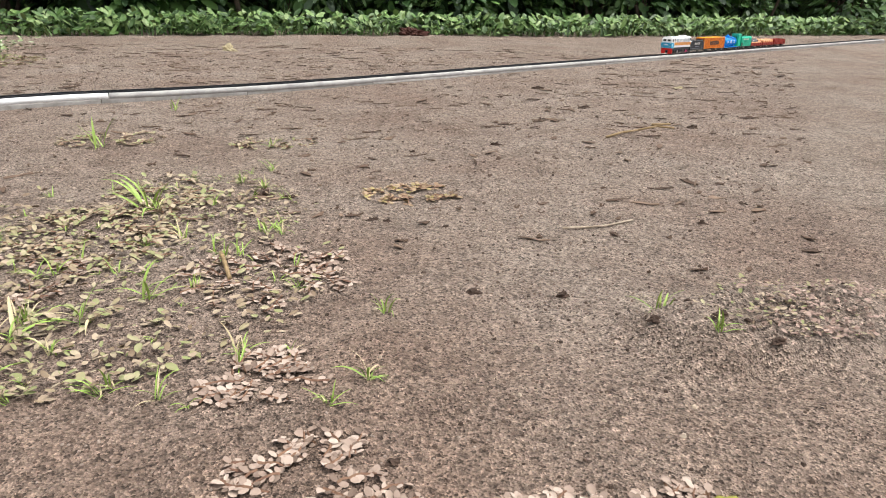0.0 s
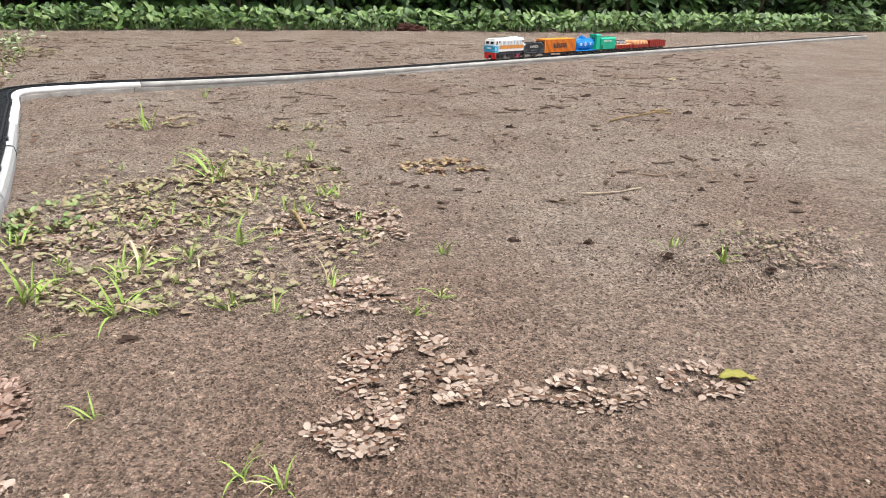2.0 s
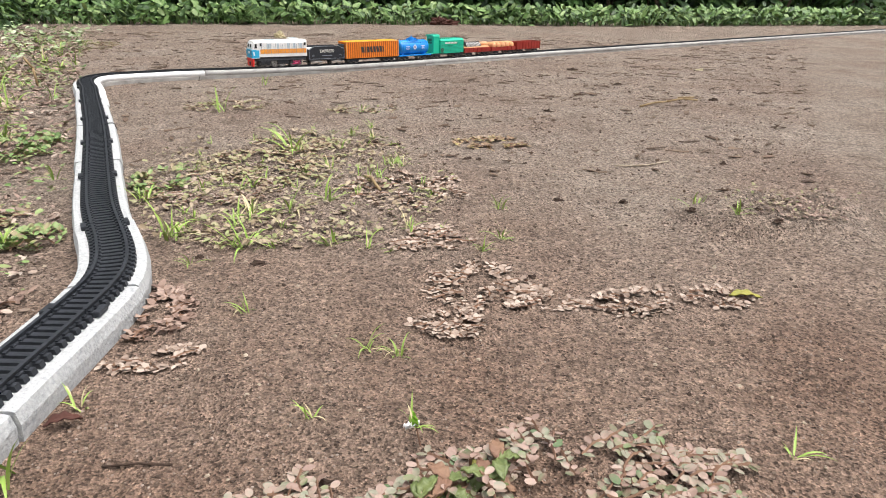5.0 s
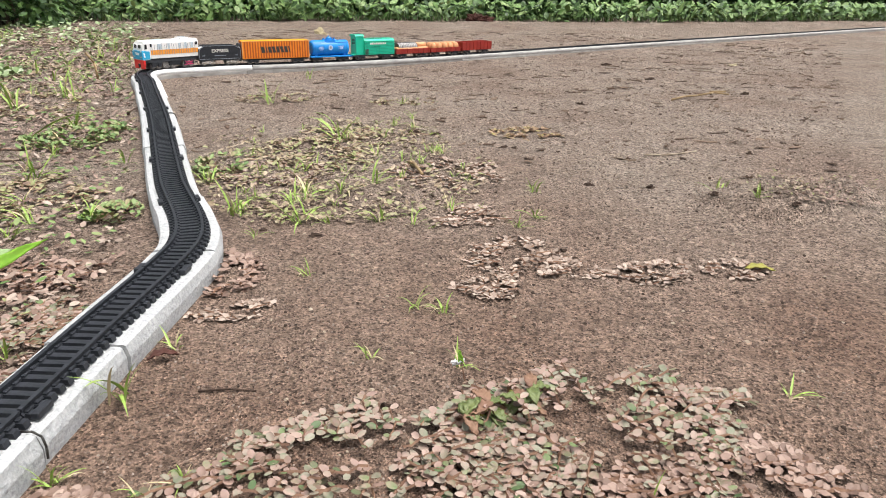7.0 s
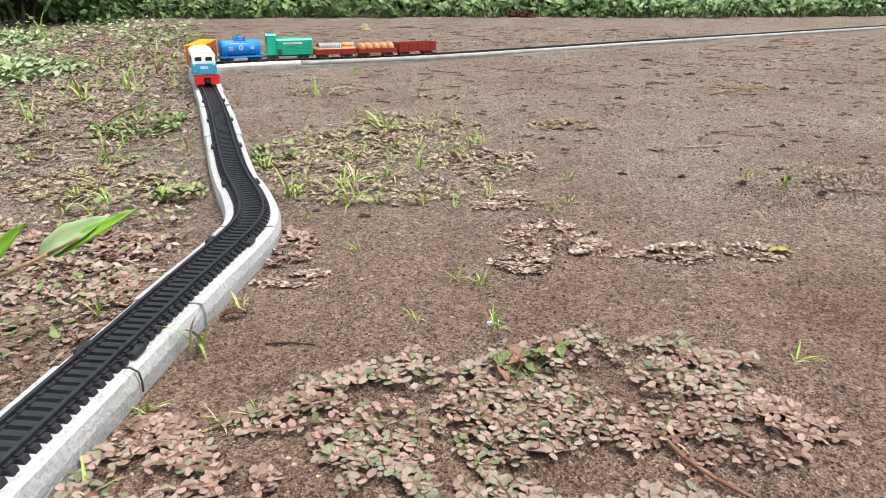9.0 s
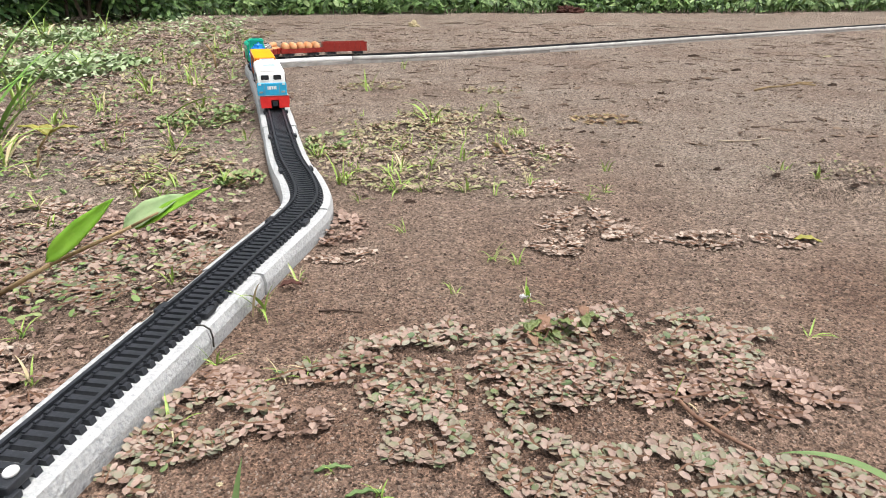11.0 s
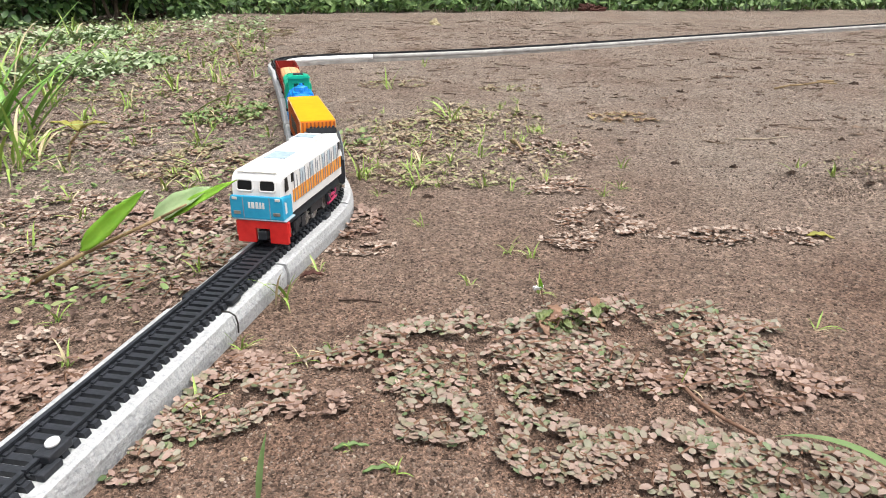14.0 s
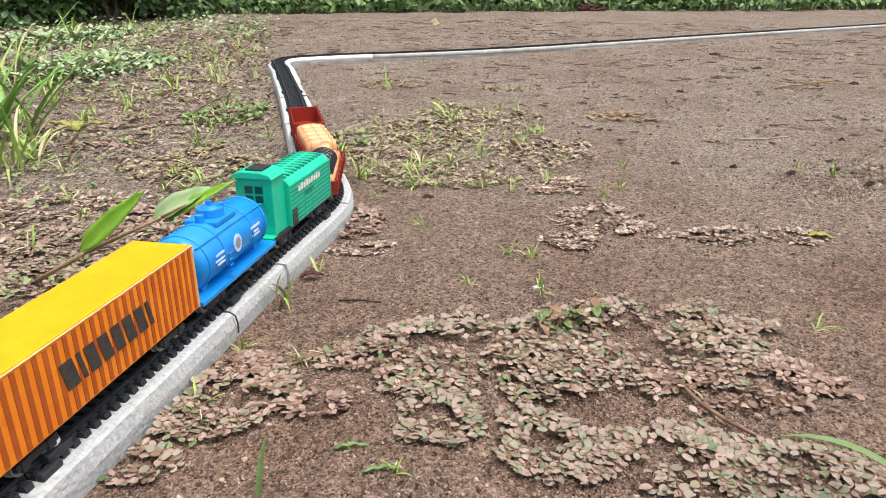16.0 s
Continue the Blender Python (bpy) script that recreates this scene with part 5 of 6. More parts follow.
for i, row in enumerate([
    (0.015, 0.298, 0.065, 0.033, 1404, "mix", 0.008),
    (0.101, 0.307, 0.055, 0.039, 1404, "mix", 0.010),
    (0.135, 0.271, 0.038, 0.018, 702, "pink", 0.006),
    (0.052, 0.288, 0.030, 0.024, 420, "mix", 0.007),
    (-0.003, 0.247, 0.015, 0.019, 297, "grey", 0.005),
    (0.043, 0.232, 0.017, 0.022, 351, "grey", 0.005),
    (0.087, 0.220, 0.032, 0.020, 702, "grey", 0.005),
    (0.129, 0.212, 0.029, 0.013, 432, "grey", 0.005),
    (0.065, 0.321, 0.020, 0.020, 113, "mix", 0.024),
    (-0.094, 0.261, 0.027, 0.026, 567, "mix", 0.007),
    (-0.112, 0.291, 0.025, 0.013, 297, "pink", 0.005),
    (-0.117, 0.219, 0.012, 0.010, 80, "mix", 0.004),
    (-0.054, 0.257, 0.011, 0.008, 108, "pink", 0.005),
    (0.119, 0.504, 0.036, 0.034, 459, "dry", 0.003),
    (0.089, 0.459, 0.018, 0.018, 206, "dry", 0.003),
    (0.148, 0.473, 0.024, 0.010, 161, "dry", 0.002),
    (0.201, 0.471, 0.024, 0.017, 252, "dry", 0.003),
    (0.247, 0.466, 0.022, 0.014, 184, "dry", 0.004),
    (0.098, 0.584, 0.030, 0.029, 252, "dry", 0.003),
    (0.105, 0.713, 0.055, 0.048, 529, "dry", 0.004),
    (-0.016, 0.813, 0.071, 0.091, 598, "dryg", 0.005),
    (-0.055, 0.725, 0.053, 0.050, 459, "dry", 0.004),
    (0.223, 0.880, 0.046, 0.028, 252, "ochre", 0.004),
    (-0.060, 0.495, 0.016, 0.035, 299, "pink", 0.004),
    (-0.055, 0.442, 0.019, 0.010, 138, "dry", 0.002),
    (0.012, 0.908, 0.051, 0.060, 276, "dryg", 0.005),
    (-0.174, 0.416, 0.054, 0.042, 1196, "mix", 0.005),
    (-0.256, 0.447, 0.053, 0.052, 1196, "mix", 0.005),
    (-0.205, 0.502, 0.063, 0.039, 965, "pink", 0.004),
    (-0.311, 0.536, 0.058, 0.043, 965, "dry", 0.004),
    (-0.250, 0.397, 0.028, 0.026, 452, "mix", 0.006),
    (-0.248, 0.672, 0.071, 0.073, 965, "dryg", 0.006),
    (-0.398, 0.805, 0.096, 0.119, 1058, "dry", 0.005),
    (-0.278, 0.910, 0.051, 0.075, 552, "green", 0.010),
    (-0.448, 1.103, 0.128, 0.160, 965, "dryg", 0.006),
    (-0.674, 1.372, 0.136, 0.224, 965, "pale", 0.016),
    (-1.010, 1.903, 0.153, 0.438, 965, "pale", 0.024),
    (-0.507, 1.484, 0.114, 0.169, 598, "dryg", 0.006),
    (-0.563, 2.149, 0.147, 0.193, 459, "dryg", 0.007),
    (-0.161, 0.621, 0.022, 0.024, 252, "green", 0.010),
    (-0.180, 0.290, 0.024, 0.015, 405, "pink", 0.005),
    (-0.181, 0.258, 0.015, 0.013, 243, "pink", 0.005),
    (-0.208, 0.317, 0.017, 0.012, 216, "dry", 0.003),
    (-0.077, 1.168, 0.064, 0.048, 206, "dryg", 0.004),
    (-0.101, 0.764, 0.025, 0.055, 206, "green", 0.010),
    (0.103, 1.120, 0.053, 0.034, 161, "dryg", 0.003),
]):
    creeping_weed(*row, 100 + i)


def carpet(name, kind, count, seed, size, label, region, mask, lift=0.004):
    """Small leaves strewn over a stretch of ground, thick and thin by a noise."""
    rng = random.Random(seed)
    v, f = [], []
    x0, x1, y0, y1 = region
    tries = 0
    while count and tries < 90000:
        tries += 1
        x, y = rng.uniform(x0, x1), y0 + (y1 - y0) * rng.random() ** 1.5
        if abs(x) > 0.72 * y + 0.02 or not mask(x, y) or noise.noise(Vector((x * 9, y * 6, seed))) + 0.35 * noise.noise(Vector((x * 30, y * 22, seed))) < rng.uniform(-0.35, 0.25):
            continue
        if track_gap(x, y) < 0.024:
            continue
        count -= 1
        w2, tilt = rng.uniform(0, 6.28), rng.uniform(-0.1, 0.5)
        d = Vector((math.cos(w2) * math.cos(tilt), math.sin(w2) * math.cos(tilt), math.sin(tilt)))
        up = (Vector((rng.uniform(-0.4, 0.4), rng.uniform(-0.4, 0.4), 1)) - d * d.z).normalized()
        L = size * rng.uniform(0.5, 1.3) * (0.8 + 0.5 * y)
        leaf_faces(v, f, Vector((x, y, ground_z(x, y) + 0.0005 + lift * rng.random())), d, up, L, L * rng.uniform(0.4, 0.65), rng.uniform(-0.4, 0.9))
    return tagged(new(name, mesh_of(name, v, f, MAT_LEAF[kind], True)), label, "weeds", kind="stuff")


def weedy_side(x, y):
    """Left of the track, thinning out beyond its far bend."""
    return x < float(np.interp(y, [0.2, 0.5, 0.75, 1.2, 1.45, 2.4], [-0.16, -0.11, -0.15, -0.27, -0.32, -0.55])) - 0.02


def inner_patch(x, y):
    return ((x - 0.0) / 0.16) ** 2 + ((y - 0.78) / 0.2) ** 2 < 1


carpet("weed_litter", "pink", 5200, 201, 0.0056, "brown fallen leaves and weed litter beside the track", (-1.3, -0.1, 0.26, 2.2), weedy_side)
carpet("weed_litter", "dry", 4600, 202, 0.0058, "pale dry leaf litter beside the track", (-1.4, -0.1, 0.4, 2.6), weedy_side)
carpet("weed_growth", "green", 4200, 203, 0.0056, "low green weeds growing through the litter", (-1.5, -0.1, 0.34, 2.6), weedy_side, 0.012)
carpet("weed_growth", "pale", 1700, 204, 0.0085, "pale broad weed leaves near the bushes", (-1.7, -0.5, 1.1, 2.7), weedy_side, 0.03)
carpet("weed_litter", "dryg", 1900, 205, 0.0050, "yellowing weed litter on the inner side of the bend", (-0.18, 0.2, 0.55, 1.0), inner_patch)


def low_bank(x, y):
    return ((x - 0.395) / 0.075) ** 2 + ((y - 0.582) / 0.032) ** 2 < 1


carpet("weed_litter", "pink", 420, 206, 0.0030, "brown litter along the edge of a low earth bank", (0.32, 0.47, 0.55, 0.615), low_bank)
carpet("weed_growth", "dryg", 260, 207, 0.0028, "sparse dull green moss and shoots on a low earth bank", (0.32, 0.47, 0.55, 0.615), low_bank)


def blade_faces(v, f, base, way, lean, length, width, droop, rng, segs=6):
    """A channelled grass blade that leans over and droops."""
    pts = []
    p = Vector(base)
    el = math.pi / 2 - lean
    for i in range(segs + 1):
        pts.append((p.copy(), el))
        p = p + Vector((math.cos(way) * math.cos(el), math.sin(way) * math.cos(el), math.sin(el))) * (length / segs)
        el -= droop / segs * (0.4 + 1.2 * i / segs)
    side = Vector((-math.sin(way), math.cos(way), 0))
    b = len(v)
    for i, (c, e) in enumerate(pts):
        u = i / segs
        w = width * 0.5 * (0.55 + 1.4 * u if u < 0.3 else 1.0 * (1 - ((u - 0.3) / 0.7) ** 1.8) + 0.03)
        c = Vector((c.x, c.y, max(c.z, base[2] + 0.0004)))
        nrm = Vector((-math.cos(way) * math.sin(e), -math.sin(way) * math.sin(e), math.cos(e)))
        v.extend((c - side * w + nrm * w * 0.4, c, c + side * w + nrm * w * 0.4))
    for i in range(segs):
        q = b + 3 * i
        f.extend(((q, q + 1, q + 4, q + 3), (q + 1, q + 2, q + 5, q + 4)))


def grass_tuft(x, y, height, blades, seed, mat=GRASS, label="small tuft of fresh green grass growing from the earth"):
    rng = random.Random(seed)
    root = thing("grass_tuft", label, "grass", "grass tufts")
    z = ground_z(x, y) - 0.0008
    for k in range(int(blades * 1.7) + 1):
        v, f = [], []
        way = rng.uniform(0, 6.283)
        L = height * rng.uniform(0.5, 1.45)
        spread = height * 0.16
        base = (x + rng.uniform(-spread, spread), y + rng.uniform(-spread, spread), z)
        dry = rng.random() < 0.22
        blade_faces(v, f, base, way, rng.uniform(0.05, 1.15), L, min(0.0034, max(0.0008, L * rng.uniform(0.04, 0.085))), rng.uniform(0.5, 2.3), rng)
        ob = new("blade", mesh_of("blade", v, f, GRASS_DRY if dry else mat, True))
        ob.parent = root
    return root


for i, (tx, ty, th, tn) in enumerate([
    (0.169, 0.644, 0.015, 5),
    (0.150, 0.572, 0.014, 7),
    (0.131, 0.556, 0.012, 6),
    (0.316, 0.609, 0.017, 7),
    (0.322, 0.564, 0.012, 5),
    (0.193, 0.322, 0.011, 3),
    (0.058, 0.432, 0.013, 6),
    (0.015, 0.380, 0.012, 3),
    (0.054, 0.365, 0.012, 4),
    (-0.016, 0.489, 0.012, 4),
    (-0.067, 0.298, 0.012, 5),
    (-0.054, 0.306, 0.012, 4),
    (-0.100, 0.310, 0.012, 6),
    (-0.091, 0.363, 0.029, 4),
    (-0.077, 0.406, 0.014, 4),
    (-0.210, 0.341, 0.014, 5),
    (-0.182, 0.296, 0.012, 4),
    (-0.105, 0.253, 0.015, 6),
    (-0.018, 0.214, 0.007, 3),
    (-0.036, 0.228, 0.007, 2),
    (-0.073, 0.615, 0.026, 7),
    (-0.021, 0.644, 0.027, 5),
    (-0.024, 0.588, 0.023, 8),
    (-0.004, 0.580, 0.017, 5),
    (0.009, 0.664, 0.024, 7),
    (0.011, 0.868, 0.035, 7),
    (0.037, 0.686, 0.020, 6),
    (-0.084, 1.136, 0.031, 5),
    (-0.043, 0.835, 0.015, 4),
    (-0.081, 0.804, 0.013, 5),
    (-0.259, 0.734, 0.030, 9),
    (-0.219, 0.580, 0.019, 8),
    (-0.238, 0.580, 0.019, 6),
    (-0.355, 0.644, 0.021, 7),
    (-0.407, 0.686, 0.051, 8),
    (-0.405, 0.644, 0.069, 10),
    (-0.634, 1.513, 0.041, 5),
    (-0.404, 1.081, 0.039, 5),
    (-0.295, 0.964, 0.027, 9),
    (-0.333, 0.789, 0.019, 5),
    (-0.173, 0.606, 0.017, 6),
    (-0.194, 0.789, 0.019, 4),
    (-0.678, 1.108, 0.126, 9),
    (-0.442, 0.868, 0.028, 6),
    (-0.426, 0.964, 0.031, 6),
    (-0.533, 0.964, 0.047, 7),
    (-0.800, 1.377, 0.067, 7),
    (-0.628, 1.377, 0.044, 6),
    (-0.552, 1.465, 0.035, 5),
    (-0.159, 0.886, 0.022, 5),
    (-0.107, 0.710, 0.020, 6),
    (-0.110, 0.588, 0.015, 5),
    (0.037, 0.588, 0.012, 4),
    (-0.054, 0.564, 0.012, 4),
    (0.102, 1.108, 0.016, 4),
    (-0.037, 1.377, 0.020, 4),
    (-0.907, 2.132, 0.068, 6),
    (-0.985, 1.956, 0.079, 7),
    (0.106, 0.270, 0.012, 3),
    (0.044, 0.442, 0.012, 5),
    (-0.154, 0.404, 0.014, 5),
]):
    if track_gap(tx, ty) > 0.025:
        grass_tuft(tx, ty, th, tn, 500 + i)
# small extra shoots in the weedy ground beyond the track
rng = random.Random(77)
for i in range(330):
    tx, ty = rng.uniform(-1.3, -0.18), rng.uniform(0.38, 2.4)
    if abs(tx) / ty < 0.7 and track_gap(tx, ty) > 0.045 and weedy_side(tx, ty):
        grass_tuft(tx, ty, rng.uniform(0.008, 0.022) * (0.7 + 0.5 * ty), rng.randint(3, 6), 900 + i)
for i in range(64):
    tx, ty = rng.uniform(-0.09, 0.13), rng.uniform(0.56, 1.0)
    if track_gap(tx, ty) > 0.045:
        grass_tuft(tx, ty, rng.uniform(0.007, 0.016), rng.randint(3, 6), 1100 + i)


def broad_leaf(name, root, base, tip, width, lift, mat, seed=0, face=(0, 0, 1)):
    """A long pointed leaf with a midrib fold and a curved spine."""
    base, tip = Vector(base), Vector(tip)
    d = tip - base
    side = d.cross(Vector(face)).normalized()
    up = side.cross(d).normalized()
    v, f = [], []
    n = 12
    for i in range(n + 1):
        u = i / n
        w = width * 0.5 * (math.sin(math.pi * min(1, u ** 0.75)) ** 0.8 if 0 < u < 1 else 0.02)
        c = base + d * u + up * (lift * math.sin(math.pi * u))
        for s in (-1, -0.5, 0, 0.5, 1):
            v.append(c + side * (w * s) + up * (abs(s) * w * 0.35 + 0.0006 * math.sin(u * 19 + s * 3 + seed)))
    for i in range(n):
        for j in range(4):
            q = i * 5 + j
            f.append((q, q + 1, q + 6, q + 5))
    ob = new(name, mesh_of(name, v, f, mat, True))
    ob.parent = root
    th = ob.modifiers.new("thick", "SOLIDIFY")
    th.thickness = 0.0004
    return ob


plant = thing("seedling", "young bamboo-like shoot with two long bright green leaves", "plant")
root_xy = (-0.251, 0.391)
bm = bmesh.new()
tube(bm, (*root_xy, ground_z(*root_xy) - 0.001), (-0.205, 0.375, 0.0238), 0.0015, 0.0012, 8)
tube(bm, (-0.205, 0.375, 0.0238), (-0.158, 0.375, 0.0453), 0.0012, 0.0009, 8)
tube(bm, (-0.158, 0.375, 0.0453), (-0.143, 0.375, 0.0530), 0.0009, 0.0006, 8)
part("stem", bm, STALK, plant, smooth=True)
broad_leaf("leaf", plant, (-0.205, 0.370, 0.0268), (-0.163, 0.370, 0.0624), 0.0105, 0.001, SEEDLING, 0, (0.3, -0.8, 0.5))
broad_leaf("leaf", plant, (-0.168, 0.386, 0.0401), (-0.131, 0.386, 0.0600), 0.0120, 0.002, PALE_LEAF, 2, (0.1, -0.7, 0.7))
broad_leaf("leaf", plant, (-0.160, 0.384, 0.0405), (-0.116, 0.384, 0.0646), 0.0062, 0.002, SEEDLING, 2, (0.1, -0.75, 0.65))

plant = thing("seedling", "small seedling with three olive-yellow leaves in the weeds", "plant")
root_xy = (-0.373, 0.686)
top = (-0.359, 0.690, 0.0264)
bm = bmesh.new()
tube(bm, (*root_xy, ground_z(*root_xy) - 0.001), (-0.370, 0.690, 0.0134), 0.0012, n=7)
tube(bm, (-0.370, 0.690, 0.0134), top, 0.0012, 0.0009, 7)
part("stem", bm, STALK, plant, smooth=True)
for tip in ((-0.386, 0.690, 0.0348), (-0.329, 0.690, 0.0343), (-0.365, 0.700, 0.0345)):
    broad_leaf("leaf", plant, top, tip, 0.011, 0.003, OLIVE)

# a darker young plant standing in the middle of the big weed mat
plant = thing("seedling", "young upright weed with dark green and reddish leaves", "plant")
rng = random.Random(44)
for k in range(8):
    sx, sy = (0.056, 0.318) if k < 5 else (0.077, 0.324)
    sx, sy = sx + rng.uniform(-0.006, 0.006), sy + rng.uniform(-0.006, 0.006)
    top = (sx + rng.uniform(-0.004, 0.004), sy, rng.uniform(0.006, 0.013))
    bm = bmesh.new()
    tube(bm, (sx, sy, ground_z(sx, sy) - 0.001), top, 0.0007, 0.0005, 6)
    part("stem", bm, MAT_STEM, plant)
    for q in range(5):
        a = rng.uniform(0, 6.28)
        reach = rng.uniform(0.007, 0.011)
        broad_leaf("leaf", plant, top, (top[0] + reach * math.cos(a), top[1] + reach * math.sin(a), top[2] + rng.uniform(-0.005, 0.003)), reach * 0.55, 0.001, (HERB, MAT_STEM, HERB, OLIVE if k % 3 == 0 else HERB, MAT_STEM)[q])
plant = None

flower = thing("flower", "small withered white flower on a thin stalk", "flower")
fx, fy = 0.054, 0.353
fz = ground_z(fx, fy)
bm = bmesh.new()
tube(bm, (fx + 0.002, fy, fz - 0.001), (fx, fy, fz + 0.0095), 0.0004, 0.0003, 6)
part("stem", bm, MAT_STEM, flower)
for a, r in ((2.6, 0.0045), (3.5, 0.0050), (1.2, 0.0034)):
    broad_leaf("petal", flower, (fx, fy, fz + 0.0095), (fx + r * math.cos(a), fy + r * 0.4 * math.sin(a), fz + 0.0095 + 0.0016 * math.sin(a * 2)), 0.0019, 0.0004, WHITE)
broad_leaf("leaf", flower, (fx, fy, fz + 0.0085), (fx - 0.001, fy, fz + 0.0155), 0.0022, 0.0004, SEEDLING, 0, (0, -1, 0.2))

fallen = thing("fallen_leaf", "single yellow-olive fallen leaf at the end of the dry weeds", "leaf")
lx, ly = 0.256, 0.466
fz = ground_z(lx, ly)
broad_leaf("leaf", fallen, (lx, ly, fz + 0.003), (lx + 0.019, ly - 0.004, fz + 0.0015), 0.007, 0.002, OLIVE)
fallen = thing("fallen_leaf", "small reddish dead leaf beside the foam strip", "leaf")
lx, ly = -0.087, 0.393
fz = ground_z(lx, ly)
broad_leaf("leaf", fallen, (lx, ly, fz + 0.002), (lx + 0.014, ly + 0.002, fz + 0.003), 0.006, 0.002, RUST)
for bx, by, tx, ty in ((-0.030, 0.214, -0.016, 0.216), (-0.043, 0.228, -0.029, 0.230)):
    fallen = thing("fallen_leaf", "narrow green blade lying on the earth", "leaf")
    fz = ground_z(bx, by)
    broad_leaf("leaf", fallen, (bx, by, fz + 0.001), (tx, ty, fz + 0.001), 0.0020, 0.0016, DULL_BLADE)

# long blades close to the camera
near = thing("long_grass", "arching green grass blade close to the ground", "grass")
v, f = [], []
lx, ly = 0.170, 0.188
blade_faces(v, f, (lx, ly, 0.0), 2.86, 0.72, 0.066, 0.0052, 1.35, random.Random(1), 12)
ob = new("blade", mesh_of("blade", v, f, DULL_BLADE, True))
ob.parent = near
near = thing("long_grass", "upright green grass blade close to the ground", "grass")
v, f = [], []
lx, ly = -0.065, 0.198
blade_faces(v, f, (lx, ly, 0.0), 1.2, 0.25, 0.026, 0.0028, 0.3, random.Random(2), 8)
ob = new("blade", mesh_of("blade", v, f, DULL_BLADE, True))
ob.parent = near

# tall grass at the edge of the weedy side
tall = thing("tall_grass", "tall clump of broad green grass blades among weeds", "grass")
rng = random.Random(5)
lx, ly = -0.490, 0.761
for k in range(26):
    v, f = [], []
    way = rng.uniform(-0.9, 1.3) if k < 11 else rng.uniform(0, 6.28)
    bx, by = lx + rng.uniform(-0.035, 0.035), ly + rng.uniform(-0.05, 0.04)
    blade_faces(v, f, (bx, by, ground_z(bx, by) - 0.001), way, rng.uniform(0.1, 0.75), rng.uniform(0.08, 0.21), rng.uniform(0.005, 0.0095), rng.uniform(0.2, 0.9), rng, 9)
    ob = new("blade", mesh_of("blade", v, f, TALL_GRASS, True))
    ob.parent = tall
blade_way = thing("long_grass", "long drooping grass blade reaching towards the track", "grass")
v, f = [], []
lx, ly = -0.322, 0.904
blade_faces(v, f, (lx, ly, ground_z(lx, ly)), -0.35, 1.0, 0.10, 0.006, 0.75, random.Random(3), 10)
ob = new("blade", mesh_of("blade", v, f, GRASS, True))
ob.parent = blade_way

# ---- bushes along the far edge


def bush_mesh(seed, w, h, leaves, size):
    """Leaves on the shell and inside of an uneven crown."""
    rng = random.Random(seed)
    v, f = [], []
    lobes = [(rng.uniform(-0.8, 0.8) * w, rng.uniform(-0.5, 0.5) * w, h * rng.uniform(0.12, 0.85), rng.uniform(0.3, 0.55) * w) for _ in range(9)]
    for _ in range(leaves):
        lx, ly, lz, lr = rng.choice(lobes)
        d = Vector((rng.gauss(0, 1), rng.gauss(0, 1), rng.gauss(0, 1))).normalized()
        c = Vector((lx, ly, lz)) + d * lr * rng.uniform(0.7, 1.05)
        if c.z < 0.006:
            c.z = rng.uniform(0.006, 0.08)
        way = (d + Vector((rng.uniform(-0.8, 0.8), rng.uniform(-0.8, 0.8), rng.uniform(-0.7, 0.2)))).normalized()
        up = (d + Vector((0, 0, 0.8)) - way * (d + Vector((0, 0, 0.8))).dot(way)).normalized()
        L = size * rng.uniform(0.6, 1.4)
        leaf_faces(v, f, c, way, up, L, L * rng.uniform(0.4, 0.6), rng.uniform(0, 0.8))
    return mesh_of("crown", v, f, BUSH_LEAF, True)


def bush_stems(seed, w, h):
    rng = random.Random(seed)
    bm = bmesh.new()
    for _ in range(9):
        x, y = rng.uniform(-0.35, 0.35) * w, rng.uniform(-0.2, 0.2) * w
        a = Vector((x, y, -0.01))
        b = a + Vector((rng.uniform(-0.15, 0.15), rng.uniform(-0.1, 0.1), h * 0.45))
        c = b + Vector((rng.uniform(-0.2, 0.2), rng.uniform(-0.15, 0.15), h * 0.35))
        tube(bm, a, b, 0.010, 0.007, 7)
        tube(bm, b, c, 0.007, 0.003, 7)
    return bm


CROWNS = [bush_mesh(40 + k, 0.42, 0.85, 3600, 0.045) for k in range(3)]
STEMS = []
for k in range(3):
    bm = bush_stems(60 + k, 0.42, 0.85)
    me = bpy.data.meshes.new("stems")
    bm.to_mesh(me)
    bm.free()
    me.materials.append(BARK)
    STEMS.append(me)


def hedge_line(x):
    return 3.26 + 0.10 * x + 0.03 * math.sin(3.1 * x) + (0.04 * (x - 1.2) ** 2 if x > 1.2 else 0.0) - (0.08 * x * x if x < 0 else 0)


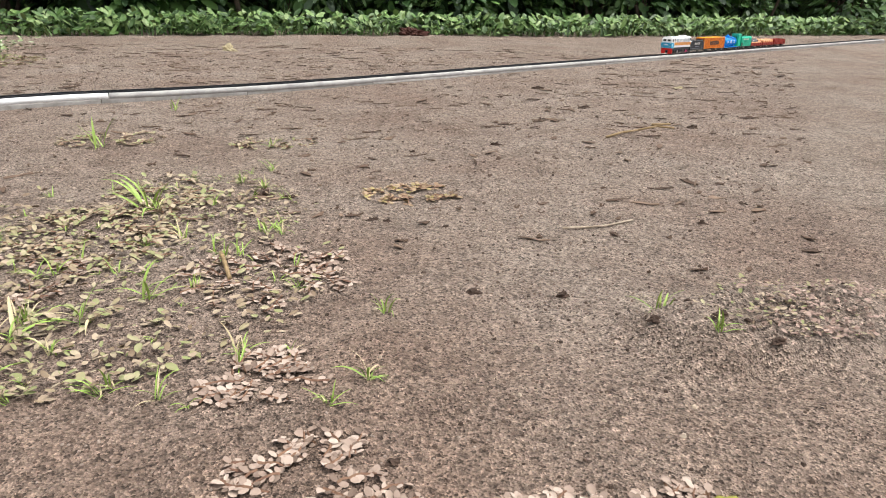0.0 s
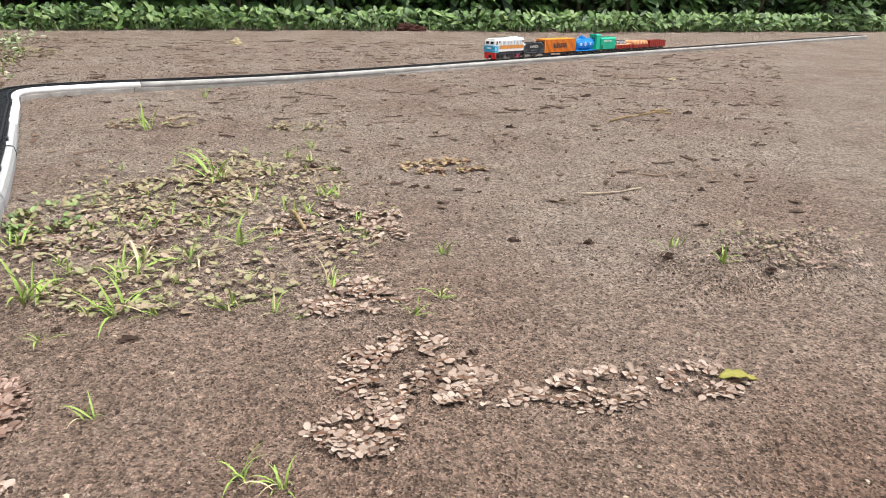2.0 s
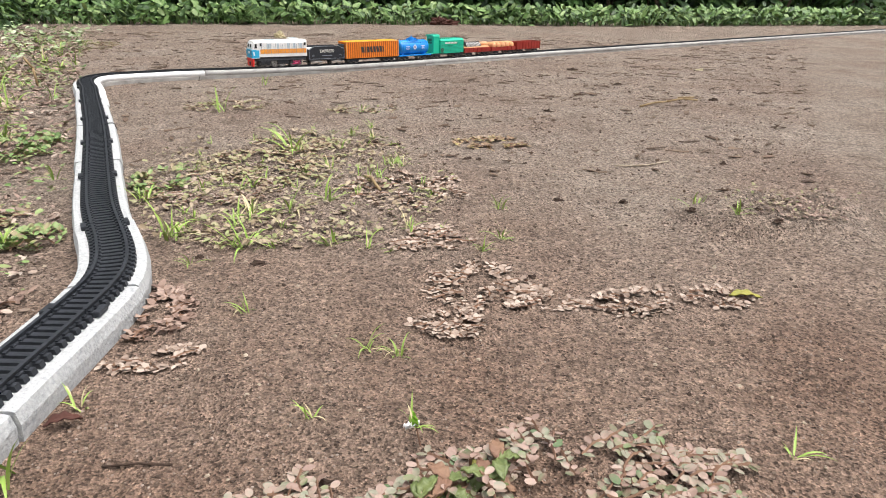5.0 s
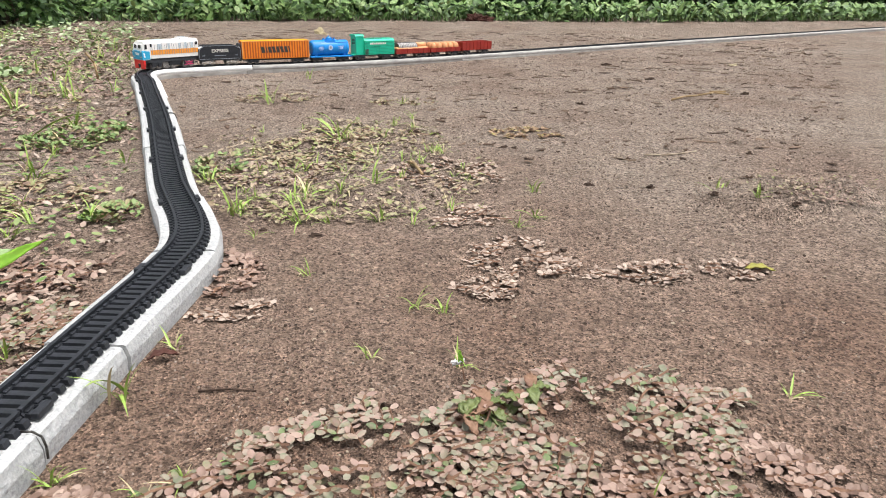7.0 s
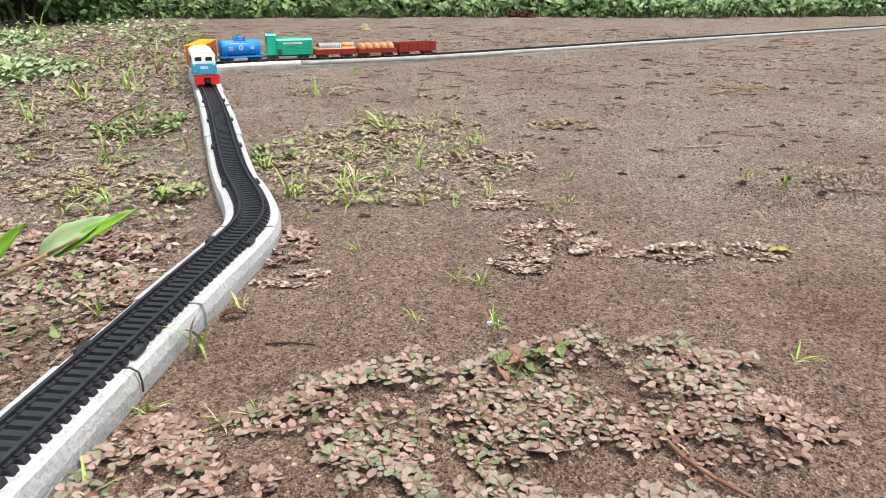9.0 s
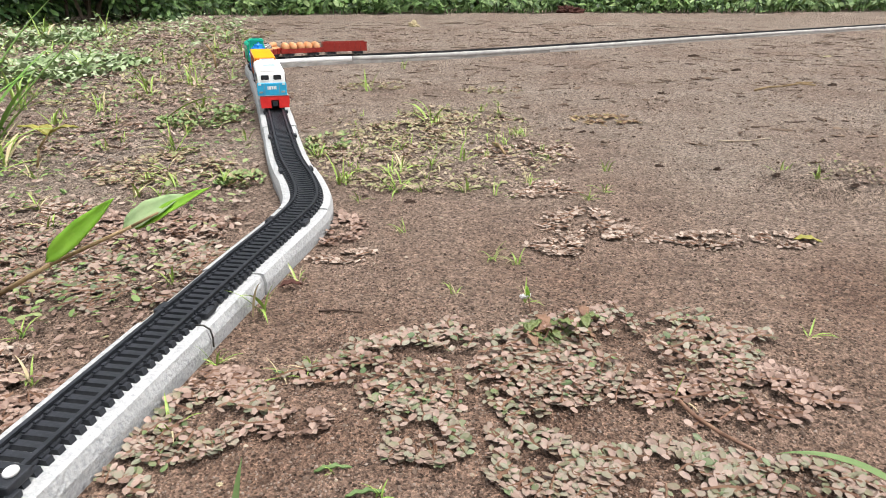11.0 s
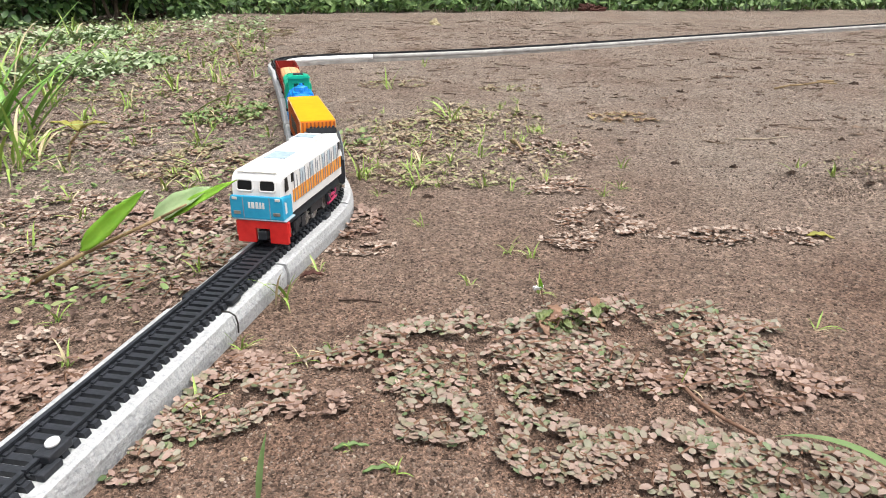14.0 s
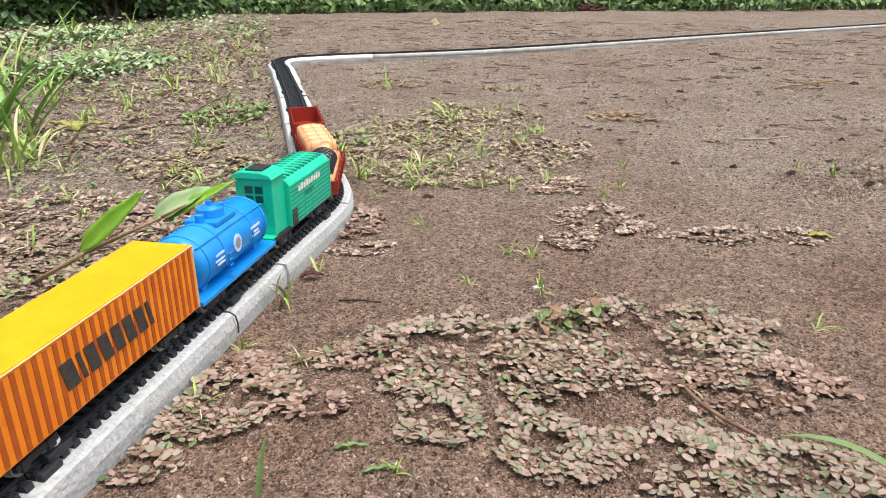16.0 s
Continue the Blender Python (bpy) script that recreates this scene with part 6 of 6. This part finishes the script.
rng = random.Random(31)
k = 0
x = -2.6
while x < 5.2:
    for row in range(2):
        root = thing("bush", "dense dark green bush at the edge of the bare yard", "bush", "bushes along the edge")
        y = hedge_line(x) + 0.42 + 0.55 * row
        s = rng.uniform(0.85, 1.25) * (1.0 if row == 0 else 1.7)
        root.matrix_basis = Matrix.Translation((x + rng.uniform(-0.1, 0.1) + 0.2 * row, y + 0.08 * s, -0.004)) @ Matrix.Rotation(rng.uniform(0, 6.28), 4, "Z") @ Matrix.Diagonal((s, s, s, 1))
        for nm, me in (("crown", CROWNS[k % 3]), ("branchwork", STEMS[k % 3])):
            ob = new(nm, me)
            ob.parent = root
            if nm == "crown":
                tagged(ob, kind="stuff")
        k += 1
    x += 0.42


for bx, by, s in ((-1.168, 2.488, 0.62), (-1.370, 2.342, 0.7), (-1.105, 2.713, 0.6)):
    root = thing("bush", "low dark green bush at the weedy edge of the yard", "bush", "bushes along the edge")
    root.matrix_basis = Matrix.Translation((bx, by + 0.16, -0.004)) @ Matrix.Rotation(bx * 7, 4, "Z") @ Matrix.Diagonal((s, s, s, 1))
    for nm, me in (("crown", CROWNS[k % 3]), ("branchwork", STEMS[k % 3])):
        ob = new(nm, me)
        ob.parent = root
        if nm == "crown":
            tagged(ob, kind="stuff")
    k += 1


def verge():
    """Low weeds and grass along the foot of the bushes, paler than the bushes."""
    rng = random.Random(91)
    v, f = [], []
    for _ in range(7500):
        x = rng.uniform(-2.4, 4.6)
        edge = hedge_line(x) - 0.05 + 0.05 * noise.noise(Vector((x * 5, 0, 2)))
        y = edge + abs(rng.gauss(0, 0.12))
        if rng.random() < 0.28:
            blade_faces(v, f, (x, y, -0.001), rng.uniform(0, 6.28), rng.uniform(0.1, 0.9), rng.uniform(0.02, 0.07), rng.uniform(0.004, 0.008), rng.uniform(0.3, 1.6), rng, 4)
        else:
            w2, tilt = rng.uniform(0, 6.28), rng.uniform(0.0, 0.9)
            d = Vector((math.cos(w2) * math.cos(tilt), math.sin(w2) * math.cos(tilt), math.sin(tilt)))
            leaf_faces(v, f, Vector((x, y, rng.uniform(0.0, 0.075))), d, (Vector((0, -0.6, 1)) - d * d.dot(Vector((0, -0.6, 1)))).normalized(), rng.uniform(0.02, 0.05), rng.uniform(0.012, 0.026))
    return tagged(new("verge_weeds", mesh_of("verge_weeds", v, f, VERGE, True)), "fresh green weeds and grass along the foot of the bushes", "weeds", kind="stuff")


VERGE = material("verge_green", [(0.025, 0.06, 0.015), (0.07, 0.145, 0.033), (0.13, 0.23, 0.06), (0.23, 0.32, 0.12)], 20, 0.55, island=True)
verge()

motions()
